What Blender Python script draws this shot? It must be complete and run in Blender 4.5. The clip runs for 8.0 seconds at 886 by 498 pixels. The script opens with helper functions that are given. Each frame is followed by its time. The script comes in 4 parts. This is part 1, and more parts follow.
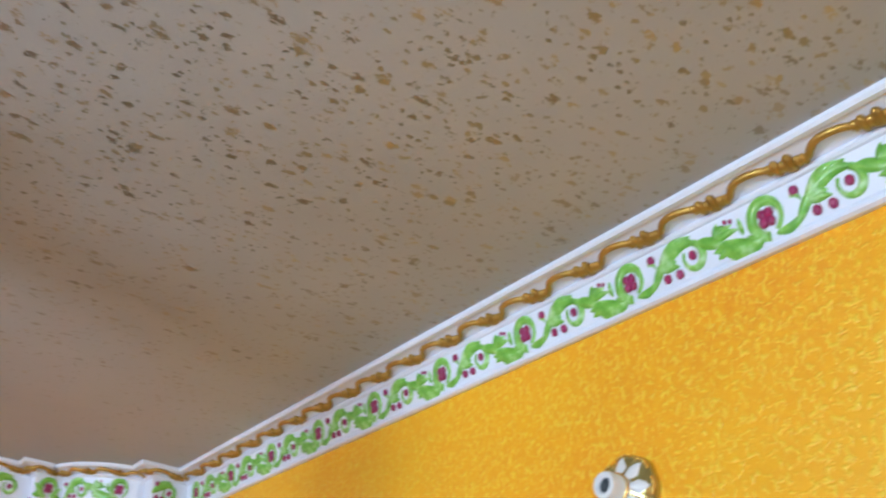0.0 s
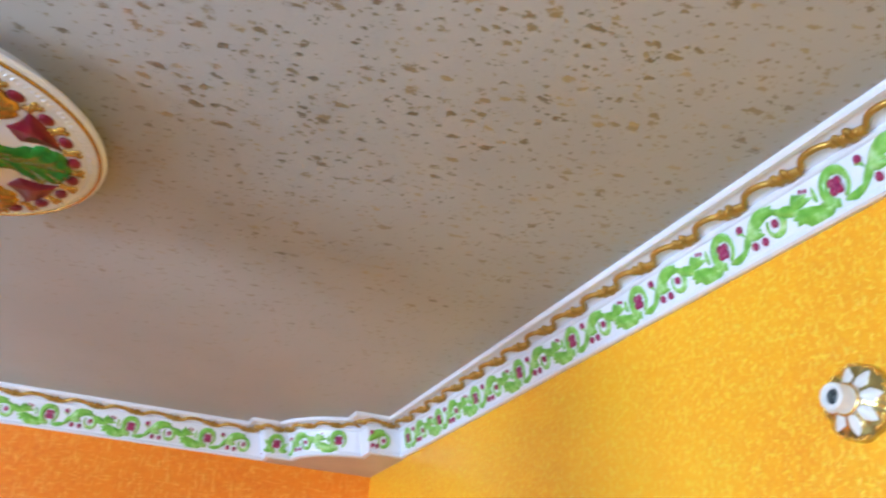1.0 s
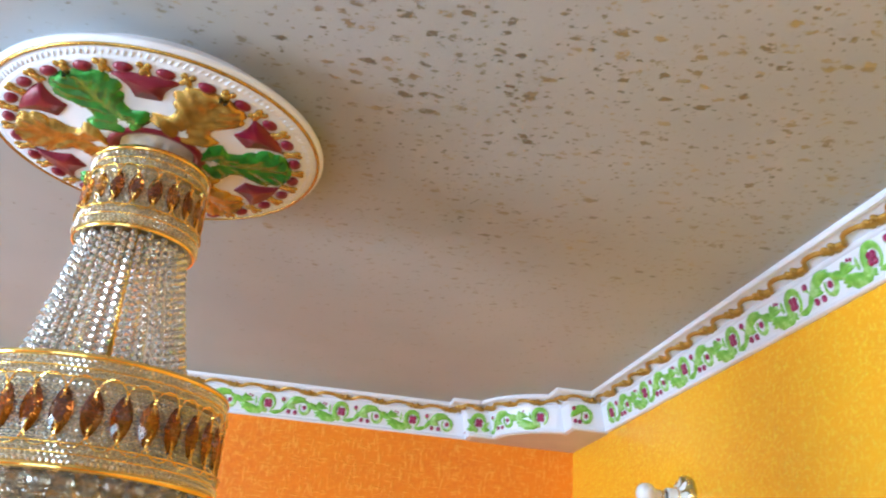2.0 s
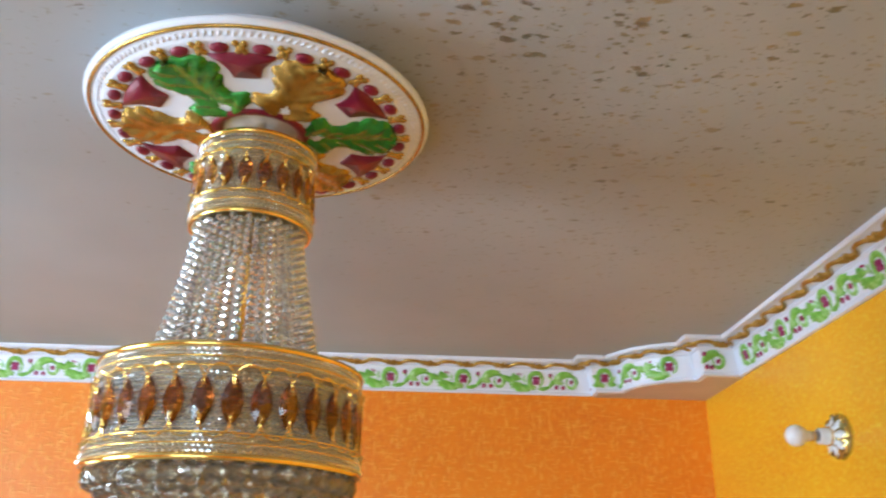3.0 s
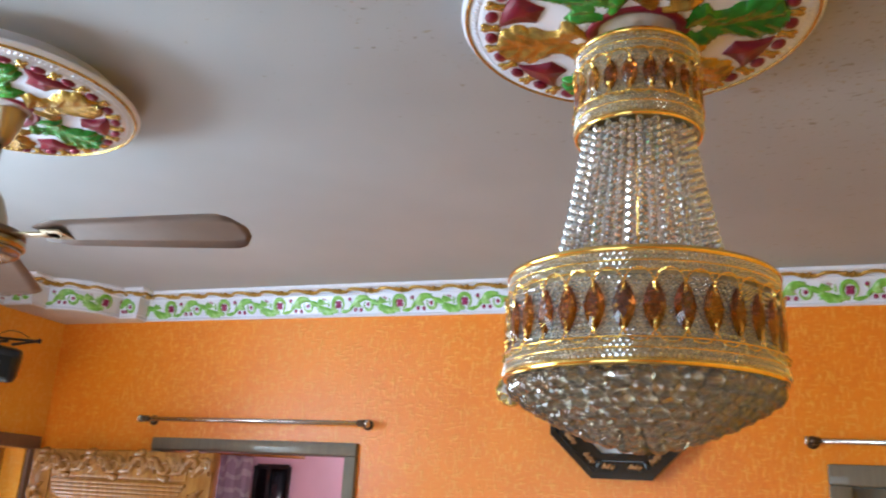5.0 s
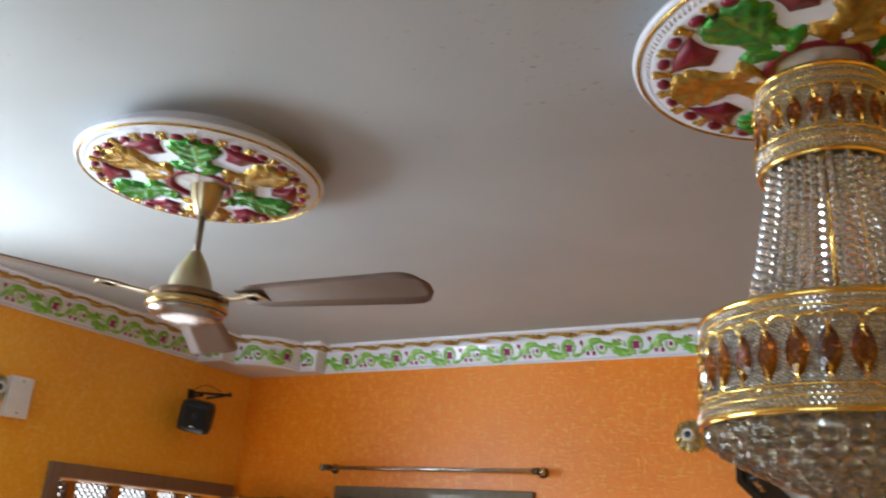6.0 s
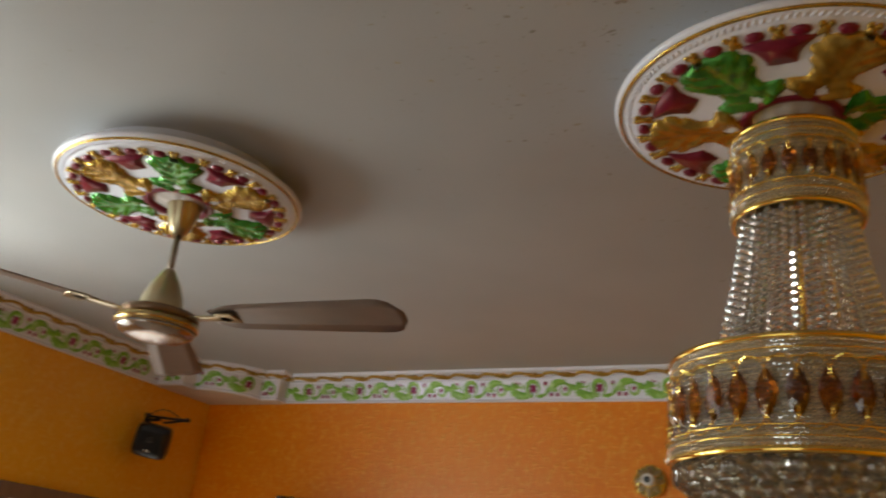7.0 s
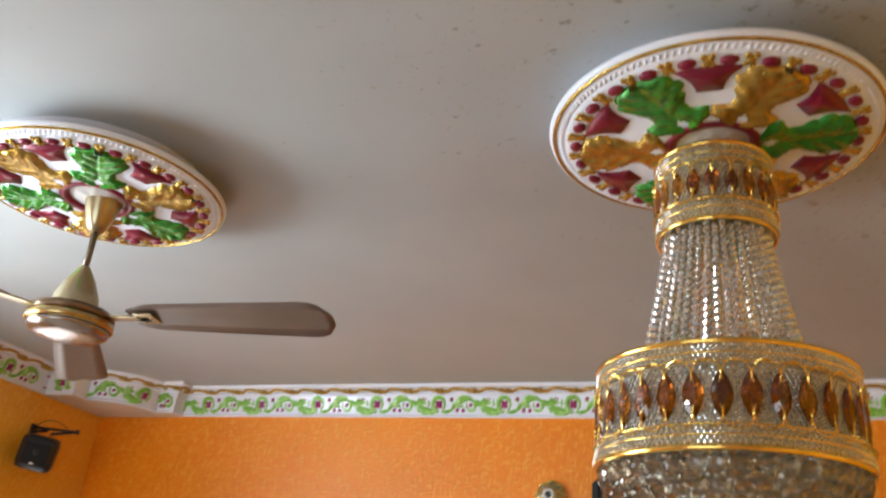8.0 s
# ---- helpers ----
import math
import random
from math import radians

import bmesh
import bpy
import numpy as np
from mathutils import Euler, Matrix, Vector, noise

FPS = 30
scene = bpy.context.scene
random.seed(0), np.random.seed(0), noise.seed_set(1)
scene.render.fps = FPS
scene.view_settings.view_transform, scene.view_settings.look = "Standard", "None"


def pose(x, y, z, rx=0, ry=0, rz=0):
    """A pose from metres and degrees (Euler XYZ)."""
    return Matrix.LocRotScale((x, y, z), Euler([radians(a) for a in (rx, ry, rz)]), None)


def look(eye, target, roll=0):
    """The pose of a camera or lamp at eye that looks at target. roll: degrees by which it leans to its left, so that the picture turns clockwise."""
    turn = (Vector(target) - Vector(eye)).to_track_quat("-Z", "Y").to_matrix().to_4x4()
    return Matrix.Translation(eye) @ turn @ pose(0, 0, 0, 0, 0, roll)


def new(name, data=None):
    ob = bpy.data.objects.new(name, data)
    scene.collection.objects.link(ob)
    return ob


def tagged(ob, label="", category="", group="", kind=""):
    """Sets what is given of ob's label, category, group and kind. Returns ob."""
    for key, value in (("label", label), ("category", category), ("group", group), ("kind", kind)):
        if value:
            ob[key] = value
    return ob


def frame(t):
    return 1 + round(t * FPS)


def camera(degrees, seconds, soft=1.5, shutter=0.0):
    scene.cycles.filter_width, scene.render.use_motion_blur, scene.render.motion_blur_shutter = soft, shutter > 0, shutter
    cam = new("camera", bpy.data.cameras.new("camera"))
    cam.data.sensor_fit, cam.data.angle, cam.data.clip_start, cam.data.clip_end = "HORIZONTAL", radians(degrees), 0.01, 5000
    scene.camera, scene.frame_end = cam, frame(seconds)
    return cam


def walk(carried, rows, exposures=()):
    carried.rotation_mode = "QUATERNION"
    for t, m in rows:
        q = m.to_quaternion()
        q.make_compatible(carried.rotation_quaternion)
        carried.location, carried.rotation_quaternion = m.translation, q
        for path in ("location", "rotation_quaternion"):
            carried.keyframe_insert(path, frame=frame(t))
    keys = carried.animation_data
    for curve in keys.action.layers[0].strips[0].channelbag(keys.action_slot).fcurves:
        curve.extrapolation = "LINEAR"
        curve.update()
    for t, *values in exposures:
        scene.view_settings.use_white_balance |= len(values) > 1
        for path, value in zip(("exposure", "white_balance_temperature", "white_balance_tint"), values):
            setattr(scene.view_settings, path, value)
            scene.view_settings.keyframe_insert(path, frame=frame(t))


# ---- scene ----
cam = camera(55.6, 8.0, soft=2.0, shutter=0.4)
PATH = [
    (0, (0.324, -0.024, 1.905), (1.288, 1.37, 2.966), 4.3),
    (0.5, (0.32, -0.009, 1.899), (1.129, 1.522, 2.899), 3.6),
    (1, (0.279, -0.012, 1.89), (0.949, 1.634, 2.808), 3.4),
    (1.5, (0.228, 0.0, 1.89), (0.682, 1.739, 2.768), 4.5),
    (1.7, (0.21, 0.007, 1.889), (0.59, 1.768, 2.757), 4.8),
    (2.8, (0.164, 0.102, 1.907), (0.338, 1.938, 2.68), 1.4),
    (3, (0.156, 0.104, 1.903), (0.255, 1.95, 2.664), 0.9),
    (3.5, (0.114, 0.131, 1.904), (-0.05, 1.98, 2.648), 1.5),
    (4, (0.081, 0.141, 1.885), (-0.287, 1.984, 2.569), 2.2),
    (4.2, (0.069, 0.157, 1.882), (-0.35, 2.003, 2.527), 2.3),
    (5.3, (0.02, 0.142, 1.868), (-0.722, 1.906, 2.45), 3.7),
    (5.5, (0.014, 0.134, 1.869), (-0.791, 1.863, 2.47), 4.1),
    (6, (-0.002, 0.097, 1.872), (-0.973, 1.713, 2.539), 4.0),
    (6.5, (-0.028, 0.077, 1.864), (-1.096, 1.612, 2.574), 4.6),
    (7, (-0.02, 0.077, 1.847), (-0.907, 1.7, 2.608), 6.2),
    (7.5, (-0.027, 0.07, 1.832), (-0.712, 1.784, 2.601), 4.3),
    (7.8, (-0.049, 0.06, 1.815), (-0.748, 1.766, 2.592), 4.6),
    (8, (-0.086, 0.037, 1.797), (-0.735, 1.734, 2.633), 5.4),
]
walk(cam, [(t, look(eye, target, roll)) for t, eye, target, roll in PATH], [(0, -0.75, 5450, 6), (0.5, -0.67, 5300, 7), (1, -0.44, 5250, 7), (1.5, -0.3, 5300, 6), (3, -0.67, 5650, 5), (3.5, -0.78, 5600, 5), (4.2, -0.73, 5600, 6), (5.5, -1.17, 5900, 7), (6, -1.5, 6300, 8), (6.5, -2.05, 6800, 10), (7, -2.25, 7750, 10), (7.5, -1.55, 7150, 11), (8, -1.15, 6600, 9)])

# ---- world, sun, window light, added lamps ----
world = bpy.data.worlds.new("world")
scene.world = world
world.use_nodes = True
wn = world.node_tree.nodes
sky = wn.new("ShaderNodeTexSky")
sky.sky_type = "NISHITA"
sky.sun_disc = False
sky.sun_elevation, sky.sun_rotation = radians(42), radians(255)
world.node_tree.links.new(sky.outputs[0], wn["Background"].inputs[0])
wn["Background"].inputs[1].default_value = 0.15

sun_data = bpy.data.lights.new("sun", "SUN")
sun_data.energy, sun_data.angle, sun_data.color = 3.0, radians(0.5), (1.0, 0.95, 0.87)
sun = new("sun", sun_data)
sun.matrix_world = look((-6, -1.6, 6.0), (0, 0, 0))


def area_lamp(name, eye, target, w, h, watts, colour, spread=math.pi):
    d = bpy.data.lights.new(name, "AREA")
    d.spread = spread
    d.shape, d.size, d.size_y, d.energy, d.color = "RECTANGLE", w, h, watts, colour
    ob = new(name, d)
    ob.matrix_world = look(eye, target)
    return ob


area_lamp("window_light_west", (-3.12, 0.75, 1.45), (-1.2, 1.0, 1.62), 1.3, 1.05, 64, (0.70, 0.90, 1.0))
# added light from behind, no such source known on the south side
area_lamp("added_light_south", (-1.35, -2.42, 1.45), (-1.15, 0.4, 1.55), 1.9, 1.15, 76, (0.80, 0.94, 1.0))
area_lamp("doorway_light_west", (-3.10, 2.79, 1.08), (-1.6, 2.85, 1.55), 0.82, 1.45, 26, (0.90, 0.96, 1.0))
# added lamp that makes the bright patch on the ceiling by the west wall
area_lamp("ceiling_glare_light", (-3.12, 0.80, 2.12), (-2.35, 1.10, 2.75), 1.2, 0.34, 112, (0.80, 0.93, 1.0), radians(125))

# ---- materials ----


def nodes_of(name):
    m = bpy.data.materials.new(name)
    m.use_nodes = True
    nt = m.node_tree
    return m, nt, nt.nodes["Principled BSDF"]


def nd(nt, kind, **inputs):
    n = nt.nodes.new(kind)
    for k, v in inputs.items():
        n.inputs[k].default_value = v
    return n


def coords(nt, scale=(1, 1, 1), turn=(0, 0, 0)):
    tc = nt.nodes.new("ShaderNodeTexCoord")
    mp = nt.nodes.new("ShaderNodeMapping")
    mp.inputs["Scale"].default_value = scale
    mp.inputs["Rotation"].default_value = turn
    nt.links.new(tc.outputs["Object"], mp.inputs[0])
    return mp.outputs[0]


def ramp(nt, src, stops):
    r = nt.nodes.new("ShaderNodeValToRGB")
    el = r.color_ramp.elements
    while len(el) < len(stops):
        el.new(0.5)
    for e, (p, c) in zip(el, stops):
        e.position, e.color = p, (*c, 1) if len(c) == 3 else c
    nt.links.new(src, r.inputs[0])
    return r.outputs[0]


def bump(nt, bsdf, src, strength, distance):
    b = nd(nt, "ShaderNodeBump", Strength=strength, Distance=distance)
    nt.links.new(src, b.inputs["Height"])
    nt.links.new(b.outputs[0], bsdf.inputs["Normal"])


def mix(nt, fac, a, b):
    n = nt.nodes.new("ShaderNodeMix")
    n.data_type = "RGBA"
    for v, s in ((fac, 0), (a, 6), (b, 7)):
        if isinstance(v, (int, float)):
            n.inputs[s].default_value = v
        elif isinstance(v, tuple):
            n.inputs[s].default_value = (*v, 1)
        else:
            nt.links.new(v, n.inputs[s])
    return n.outputs[2]


def noise_tex(nt, vec, scale, detail=4.0, rough=0.55):
    n = nd(nt, "ShaderNodeTexNoise", Scale=scale, Detail=detail, Roughness=rough)
    nt.links.new(vec, n.inputs["Vector"])
    return n.outputs[0]


def textured_wall(name, deep, main, fleck, rough=0.34, long=60, fine_s=110, coat=0.0):
    """Rolled texture paint: short crossing flecks of a lighter tone over a deep coat."""
    m, nt, b = nodes_of(name)
    v = coords(nt)
    big = noise_tex(nt, v, 1.6, 3)
    fine = noise_tex(nt, v, 55, 3)
    stroke_a = noise_tex(nt, coords(nt, (fine_s, fine_s, long), (0.5, 0.4, 0.6)), 1.0, 2)
    stroke_b = noise_tex(nt, coords(nt, (long, long, fine_s), (0.3, -0.5, 0.2)), 1.0, 2)
    base = mix(nt, ramp(nt, big, [(0.35, (0, 0, 0)), (0.68, (1, 1, 1))]), deep, main)
    base = mix(nt, ramp(nt, fine, [(0.4, (0, 0, 0)), (0.62, (0.55, 0.55, 0.55))]), base, main)
    fa = ramp(nt, stroke_a, [(0.54, (0, 0, 0)), (0.66, (0.85, 0.85, 0.85))])
    fb = ramp(nt, stroke_b, [(0.56, (0, 0, 0)), (0.68, (0.8, 0.8, 0.8))])
    col = mix(nt, fb, mix(nt, fa, base, fleck), fleck)
    nt.links.new(col, b.inputs["Base Color"])
    b.inputs["Roughness"].default_value = rough
    b.inputs["Specular IOR Level"].default_value = 0.45
    b.inputs["Coat Weight"].default_value, b.inputs["Coat Roughness"].default_value = coat, 0.3
    add = nt.nodes.new("ShaderNodeMath")
    nt.links.new(fa, add.inputs[0])
    nt.links.new(fb, add.inputs[1])
    bump(nt, b, add.outputs[0], 0.3 + 0.6 * coat, 0.002)
    return m


def plain(name, colour, rough=0.5, metal=0.0, vary=0.12, scale=30.0, bump_d=0.0, coat=0.0):
    m, nt, b = nodes_of(name)
    v = coords(nt)
    n1, n2 = noise_tex(nt, v, scale, 4), noise_tex(nt, v, scale * 7, 2)
    dark = tuple(c * (1 - vary) for c in colour)
    light = tuple(min(1, c * (1 + vary)) for c in colour)
    col = mix(nt, ramp(nt, n1, [(0.3, (0, 0, 0)), (0.7, (1, 1, 1))]), dark, light)
    nt.links.new(col, b.inputs["Base Color"])
    rr = nd(nt, "ShaderNodeMapRange")
    rr.inputs["To Min"].default_value, rr.inputs["To Max"].default_value = max(0.02, rough - 0.04), min(1, rough + 0.04)
    nt.links.new(n2, rr.inputs[0])
    nt.links.new(rr.outputs[0], b.inputs["Roughness"])
    b.inputs["Metallic"].default_value = metal
    b.inputs["Coat Weight"].default_value = coat
    if bump_d:
        bump(nt, b, n2, 0.4, bump_d)
    return m


def ceiling_material():
    """Off-white paint with torn flakes of bronze leaf and a fine trowel relief."""
    m, nt, b = nodes_of("flaked_ceiling_paint")
    big = noise_tex(nt, coords(nt), 1.1, 3)
    tone = mix(nt, ramp(nt, big, [(0.35, (0, 0, 0)), (0.65, (1, 1, 1))]), (0.355, 0.358, 0.365), (0.415, 0.418, 0.425))
    sep = nt.nodes.new("ShaderNodeSeparateXYZ")
    nt.links.new(coords(nt), sep.inputs[0])
    masks, picks = [], []
    for sx, sy, turn, small, large in ((30, 50, 0.28, 0.78, 1.41), (62, 96, -0.35, 0.74, 1.40)):
        vec = coords(nt, (sx, sy, 1), (0, 0, turn))
        warp = noise_tex(nt, vec, 2.3, 5, 0.74)
        vor = nd(nt, "ShaderNodeTexVoronoi", Scale=1.0, Randomness=1.0)
        nt.links.new(vec, vor.inputs["Vector"])
        m1 = nt.nodes.new("ShaderNodeMath")
        m1.operation = "MULTIPLY_ADD"
        nt.links.new(warp, m1.inputs[0])
        m1.inputs[1].default_value = 2.0
        nt.links.new(vor.outputs["Distance"], m1.inputs[2])
        pick = nt.nodes.new("ShaderNodeSeparateColor")
        nt.links.new(vor.outputs["Color"], pick.inputs[0])
        size = nd(nt, "ShaderNodeMapRange")
        size.inputs["To Min"].default_value, size.inputs["To Max"].default_value = small, large
        nt.links.new(pick.outputs[0], size.inputs[0])
        thin = size.outputs[0]
        # flakes thinned out west and north, standing in for light that hides them
        for axis, lo, hi, a, b2 in ((0, -1.1, 0.25, -0.36, 0.03), (1, 1.4, 2.9, 0.0, -0.22)):
            g = nd(nt, "ShaderNodeMapRange")
            for k, v in (("From Min", lo), ("From Max", hi), ("To Min", a), ("To Max", b2)):
                g.inputs[k].default_value = v
            nt.links.new(sep.outputs[axis], g.inputs[0])
            plus = nt.nodes.new("ShaderNodeMath")
            nt.links.new(thin, plus.inputs[0])
            nt.links.new(g.outputs[0], plus.inputs[1])
            thin = plus.outputs[0]
        less = nt.nodes.new("ShaderNodeMath")
        less.operation = "SUBTRACT"
        nt.links.new(thin, less.inputs[0])
        nt.links.new(m1.outputs[0], less.inputs[1])
        masks.append(ramp(nt, less.outputs[0], [(0.0, (0, 0, 0)), (0.10, (1, 1, 1))]))
        picks.append(pick.outputs[1])
    both = nt.nodes.new("ShaderNodeMath")
    both.operation = "MAXIMUM"
    nt.links.new(masks[0], both.inputs[0])
    nt.links.new(masks[1], both.inputs[1])
    mask = both.outputs[0]
    flake = mix(nt, picks[0], (0.23, 0.215, 0.18), (0.40, 0.36, 0.27))
    nt.links.new(mix(nt, mask, tone, flake), b.inputs["Base Color"])
    nt.links.new(ramp(nt, mask, [(0, (0, 0, 0)), (1, (0.6, 0.6, 0.6))]), b.inputs["Metallic"])
    nt.links.new(ramp(nt, mask, [(0, (0.5, 0.5, 0.5)), (1, (0.36, 0.36, 0.36))]), b.inputs["Roughness"])
    bump(nt, b, noise_tex(nt, coords(nt), 120, 4), 0.15, 0.0015)
    return m


def glass(name, colour, rough=0.03, ior=1.5, clear=1.0):
    m, nt, b = nodes_of(name)
    b.inputs["Base Color"].default_value = (*colour, 1)
    b.inputs["Transmission Weight"].default_value = clear
    b.inputs["Roughness"].default_value = rough
    b.inputs["IOR"].default_value = ior
    return m


def wood(name, dark, light, rough=0.35, scale=6.0):
    m, nt, b = nodes_of(name)
    g = noise_tex(nt, coords(nt, (scale * 8, scale * 8, scale)), 1.0, 5, 0.6)
    f = noise_tex(nt, coords(nt, (scale * 30, scale * 30, scale * 2)), 1.0, 3)
    col = mix(nt, ramp(nt, g, [(0.35, (0, 0, 0)), (0.65, (1, 1, 1))]), dark, light)
    col = mix(nt, ramp(nt, f, [(0.3, (0.3, 0.3, 0.3)), (0.5, (0, 0, 0))]), col, dark)
    nt.links.new(col, b.inputs["Base Color"])
    b.inputs["Roughness"].default_value = rough
    b.inputs["Coat Weight"].default_value = 0.3
    bump(nt, b, g, 0.2, 0.001)
    return m


MAT_CEIL = ceiling_material()
MAT_YELLOW = textured_wall("yellow_texture_paint", (0.86, 0.32, 0.003), (0.94, 0.48, 0.004), (0.96, 0.64, 0.04), long=70, fine_s=120, coat=0.2)
MAT_ORANGE = textured_wall("orange_texture_paint", (0.84, 0.205, 0.003), (0.93, 0.275, 0.004), (0.96, 0.385, 0.042), long=30, fine_s=100, coat=0.3)
MAT_OCHRE = textured_wall("ochre_texture_paint", (0.86, 0.35, 0.02), (0.93, 0.43, 0.03), (0.95, 0.52, 0.085), long=30, fine_s=85, coat=0.2)
MAT_PLASTER = plain("white_gloss_plaster", (0.80, 0.82, 0.93), 0.35, vary=0.03, scale=9, bump_d=0.0006, coat=0.2)
MAT_SOFFIT = plain("beige_soffit_paint", (0.60, 0.50, 0.40), 0.5, vary=0.06, scale=8)
MAT_GOLD = plain("gold_paint", (0.46, 0.27, 0.055), 0.36, 0.7, 0.2, 40, 0.0006)
MAT_GREEN, green_nt, green_b = nodes_of("lime_green_gloss_paint")
brush = noise_tex(green_nt, coords(green_nt), 38, 4)
green_nt.links.new(ramp(green_nt, brush, [(0.36, (0.15, 0.40, 0.035)), (0.52, (0.25, 0.54, 0.075)), (0.68, (0.52, 0.76, 0.36))]), green_b.inputs["Base Color"])
green_b.inputs["Roughness"].default_value, green_b.inputs["Coat Weight"].default_value = 0.3, 0.4
MAT_MAGENTA = plain("magenta_gloss_paint", (0.30, 0.012, 0.10), 0.3, vary=0.15, scale=50, coat=0.4)
MAT_FOIL_GREEN = plain("metallic_green_paint", (0.035, 0.26, 0.025), 0.2, 0.5, 0.35, 60, 0.0016, 0.6)
MAT_FOIL_GOLD = plain("metallic_gold_paint", (0.50, 0.31, 0.06), 0.24, 0.75, 0.3, 60, 0.0016, 0.4)
MAT_FOIL_RED = plain("metallic_crimson_paint", (0.19, 0.004, 0.028), 0.3, 0.2, 0.15, 50, 0.0005, 0.25)
MAT_GREY_PLASTER = plain("dusty_grey_plaster", (0.52, 0.47, 0.46), 0.45, vary=0.25, scale=25)
MAT_FLOOR = plain("polished_floor_tile", (0.55, 0.5, 0.45), 0.18, vary=0.1, scale=3)
MAT_FRAME = wood("dark_grey_brown_frame", (0.15, 0.115, 0.075), (0.19, 0.15, 0.10), 0.5)
MAT_TEAK = wood("varnished_teak", (0.29, 0.115, 0.022), (0.47, 0.215, 0.048), 0.12)
MAT_BROWN = wood("brown_door_frame_wood", (0.18, 0.10, 0.065), (0.22, 0.125, 0.08))
MAT_STEEL = plain("brushed_steel", (0.62, 0.58, 0.52), 0.25, 1.0, 0.08, 40)
MAT_BLACK = plain("black_plastic", (0.012, 0.012, 0.014), 0.3, vary=0.2)
MAT_LACQUER = plain("black_lacquer", (0.006, 0.006, 0.007), 0.13, vary=0.2, coat=0.3)
MAT_WHITE = plain("white_plastic", (0.78, 0.77, 0.78), 0.3, vary=0.03)
MAT_BRIGHT_GOLD = plain("plated_bright_gold", (0.90, 0.62, 0.18), 0.14, 1.0, 0.08, 40)
MAT_CRYSTAL = glass("clear_crystal", (0.86, 0.88, 0.88), 0.01, 1.56, 0.88)
MAT_AMBER = glass("amber_crystal", (0.60, 0.20, 0.02), 0.04, 1.6, 0.92)
amber_nt = MAT_AMBER.node_tree
amber_info = amber_nt.nodes.new("ShaderNodeObjectInfo")
amber_nt.links.new(ramp(amber_nt, amber_info.outputs["Random"], [(0.0, (0.32, 0.07, 0.010)), (0.6, (0.52, 0.145, 0.014)), (1.0, (0.80, 0.40, 0.05))]), amber_nt.nodes["Principled BSDF"].inputs["Base Color"])
MAT_BRASS = plain("antique_brass", (0.46, 0.39, 0.26), 0.3, 0.95, 0.05, 12)
MAT_BLADE = plain("brown_fan_blade", (0.17, 0.12, 0.098), 0.35, 0.2, 0.1, 10)
MAT_PINK = plain("pink_wall_paint", (0.80, 0.56, 0.69), 0.55, vary=0.06, scale=3)

# ---- mesh helpers ----


def box(bm, x0, y0, z0, x1, y1, z1, bevel=0.0):
    m = Matrix.LocRotScale(((x0 + x1) / 2, (y0 + y1) / 2, (z0 + z1) / 2), None, (abs(x1 - x0), abs(y1 - y0), abs(z1 - z0)))
    r = bmesh.ops.create_cube(bm, size=1, matrix=m)
    if bevel:
        edges = list({e for v in r["verts"] for e in v.link_edges})
        bmesh.ops.bevel(bm, geom=edges, offset=bevel, segments=2, profile=0.6, affect="EDGES")


def lathe(bm, profile, n=48, close=False):
    """Turn (radius, z) pairs about z."""
    rings = []
    for r, z in profile:
        if r < 1e-6:
            rings.append([bm.verts.new((0, 0, z))])
        else:
            rings.append([bm.verts.new((r * math.cos(2 * math.pi * k / n), r * math.sin(2 * math.pi * k / n), z)) for k in range(n)])
    pairs = list(zip(rings, rings[1:] + ([rings[0]] if close else [])))
    if not close:
        pairs = pairs[: len(rings) - 1]
    for a, b in pairs:
        for k in range(n):
            j = (k + 1) % n
            if len(a) == 1 and len(b) == 1:
                continue
            if len(a) == 1:
                bm.faces.new((a[0], b[j], b[k]))
            elif len(b) == 1:
                bm.faces.new((a[k], a[j], b[0]))
            else:
                bm.faces.new((a[k], a[j], b[j], b[k]))


def tube(bm, pts, radius, sides=6, closed=False, taper=None):
    pts = [Vector(p) for p in pts]
    n = len(pts)
    rings = []
    up = Vector((0.123, 0.45, 0.88)).normalized()
    for i, p in enumerate(pts):
        a = pts[(i - 1) % n] if (closed or i) else p
        b = pts[(i + 1) % n] if (closed or i < n - 1) else p
        t = (b - a).normalized()
        s = t.cross(up).normalized()
        w = s.cross(t)
        r = radius * (taper[i] if taper else 1)
        rings.append([bm.verts.new(p + (s * math.cos(2 * math.pi * k / sides) + w * math.sin(2 * math.pi * k / sides)) * r) for k in range(sides)])
    for i in range(n if closed else n - 1):
        a, b = rings[i], rings[(i + 1) % n]
        for k in range(sides):
            bm.faces.new((a[k], a[(k + 1) % sides], b[(k + 1) % sides], b[k]))
    if not closed:
        bm.faces.new(rings[0][::-1])
        bm.faces.new(rings[-1])


def ribbon(bm, pts, widths, height):
    """A raised, rounded strap over the xz plane; it stands proud towards -y."""
    pts = [Vector((p[0], 0, p[1])) for p in pts]
    rows = []
    for i, p in enumerate(pts):
        t = (pts[min(i + 1, len(pts) - 1)] - pts[max(i - 1, 0)]).normalized()
        s = Vector((-t.z, 0, t.x))
        w = widths[i]
        rows.append([bm.verts.new(p + s * w * f + Vector((0, -height * g * min(1, w / 0.004), 0))) for f, g in ((-1, -0.3), (-0.75, 0.6), (0, 1), (0.75, 0.6), (1, -0.3))])
    for a, b in zip(rows, rows[1:]):
        for k in range(4):
            bm.faces.new((a[k], b[k], b[k + 1], a[k + 1]))
    bm.faces.new(rows[0])
    bm.faces.new(rows[-1][::-1])


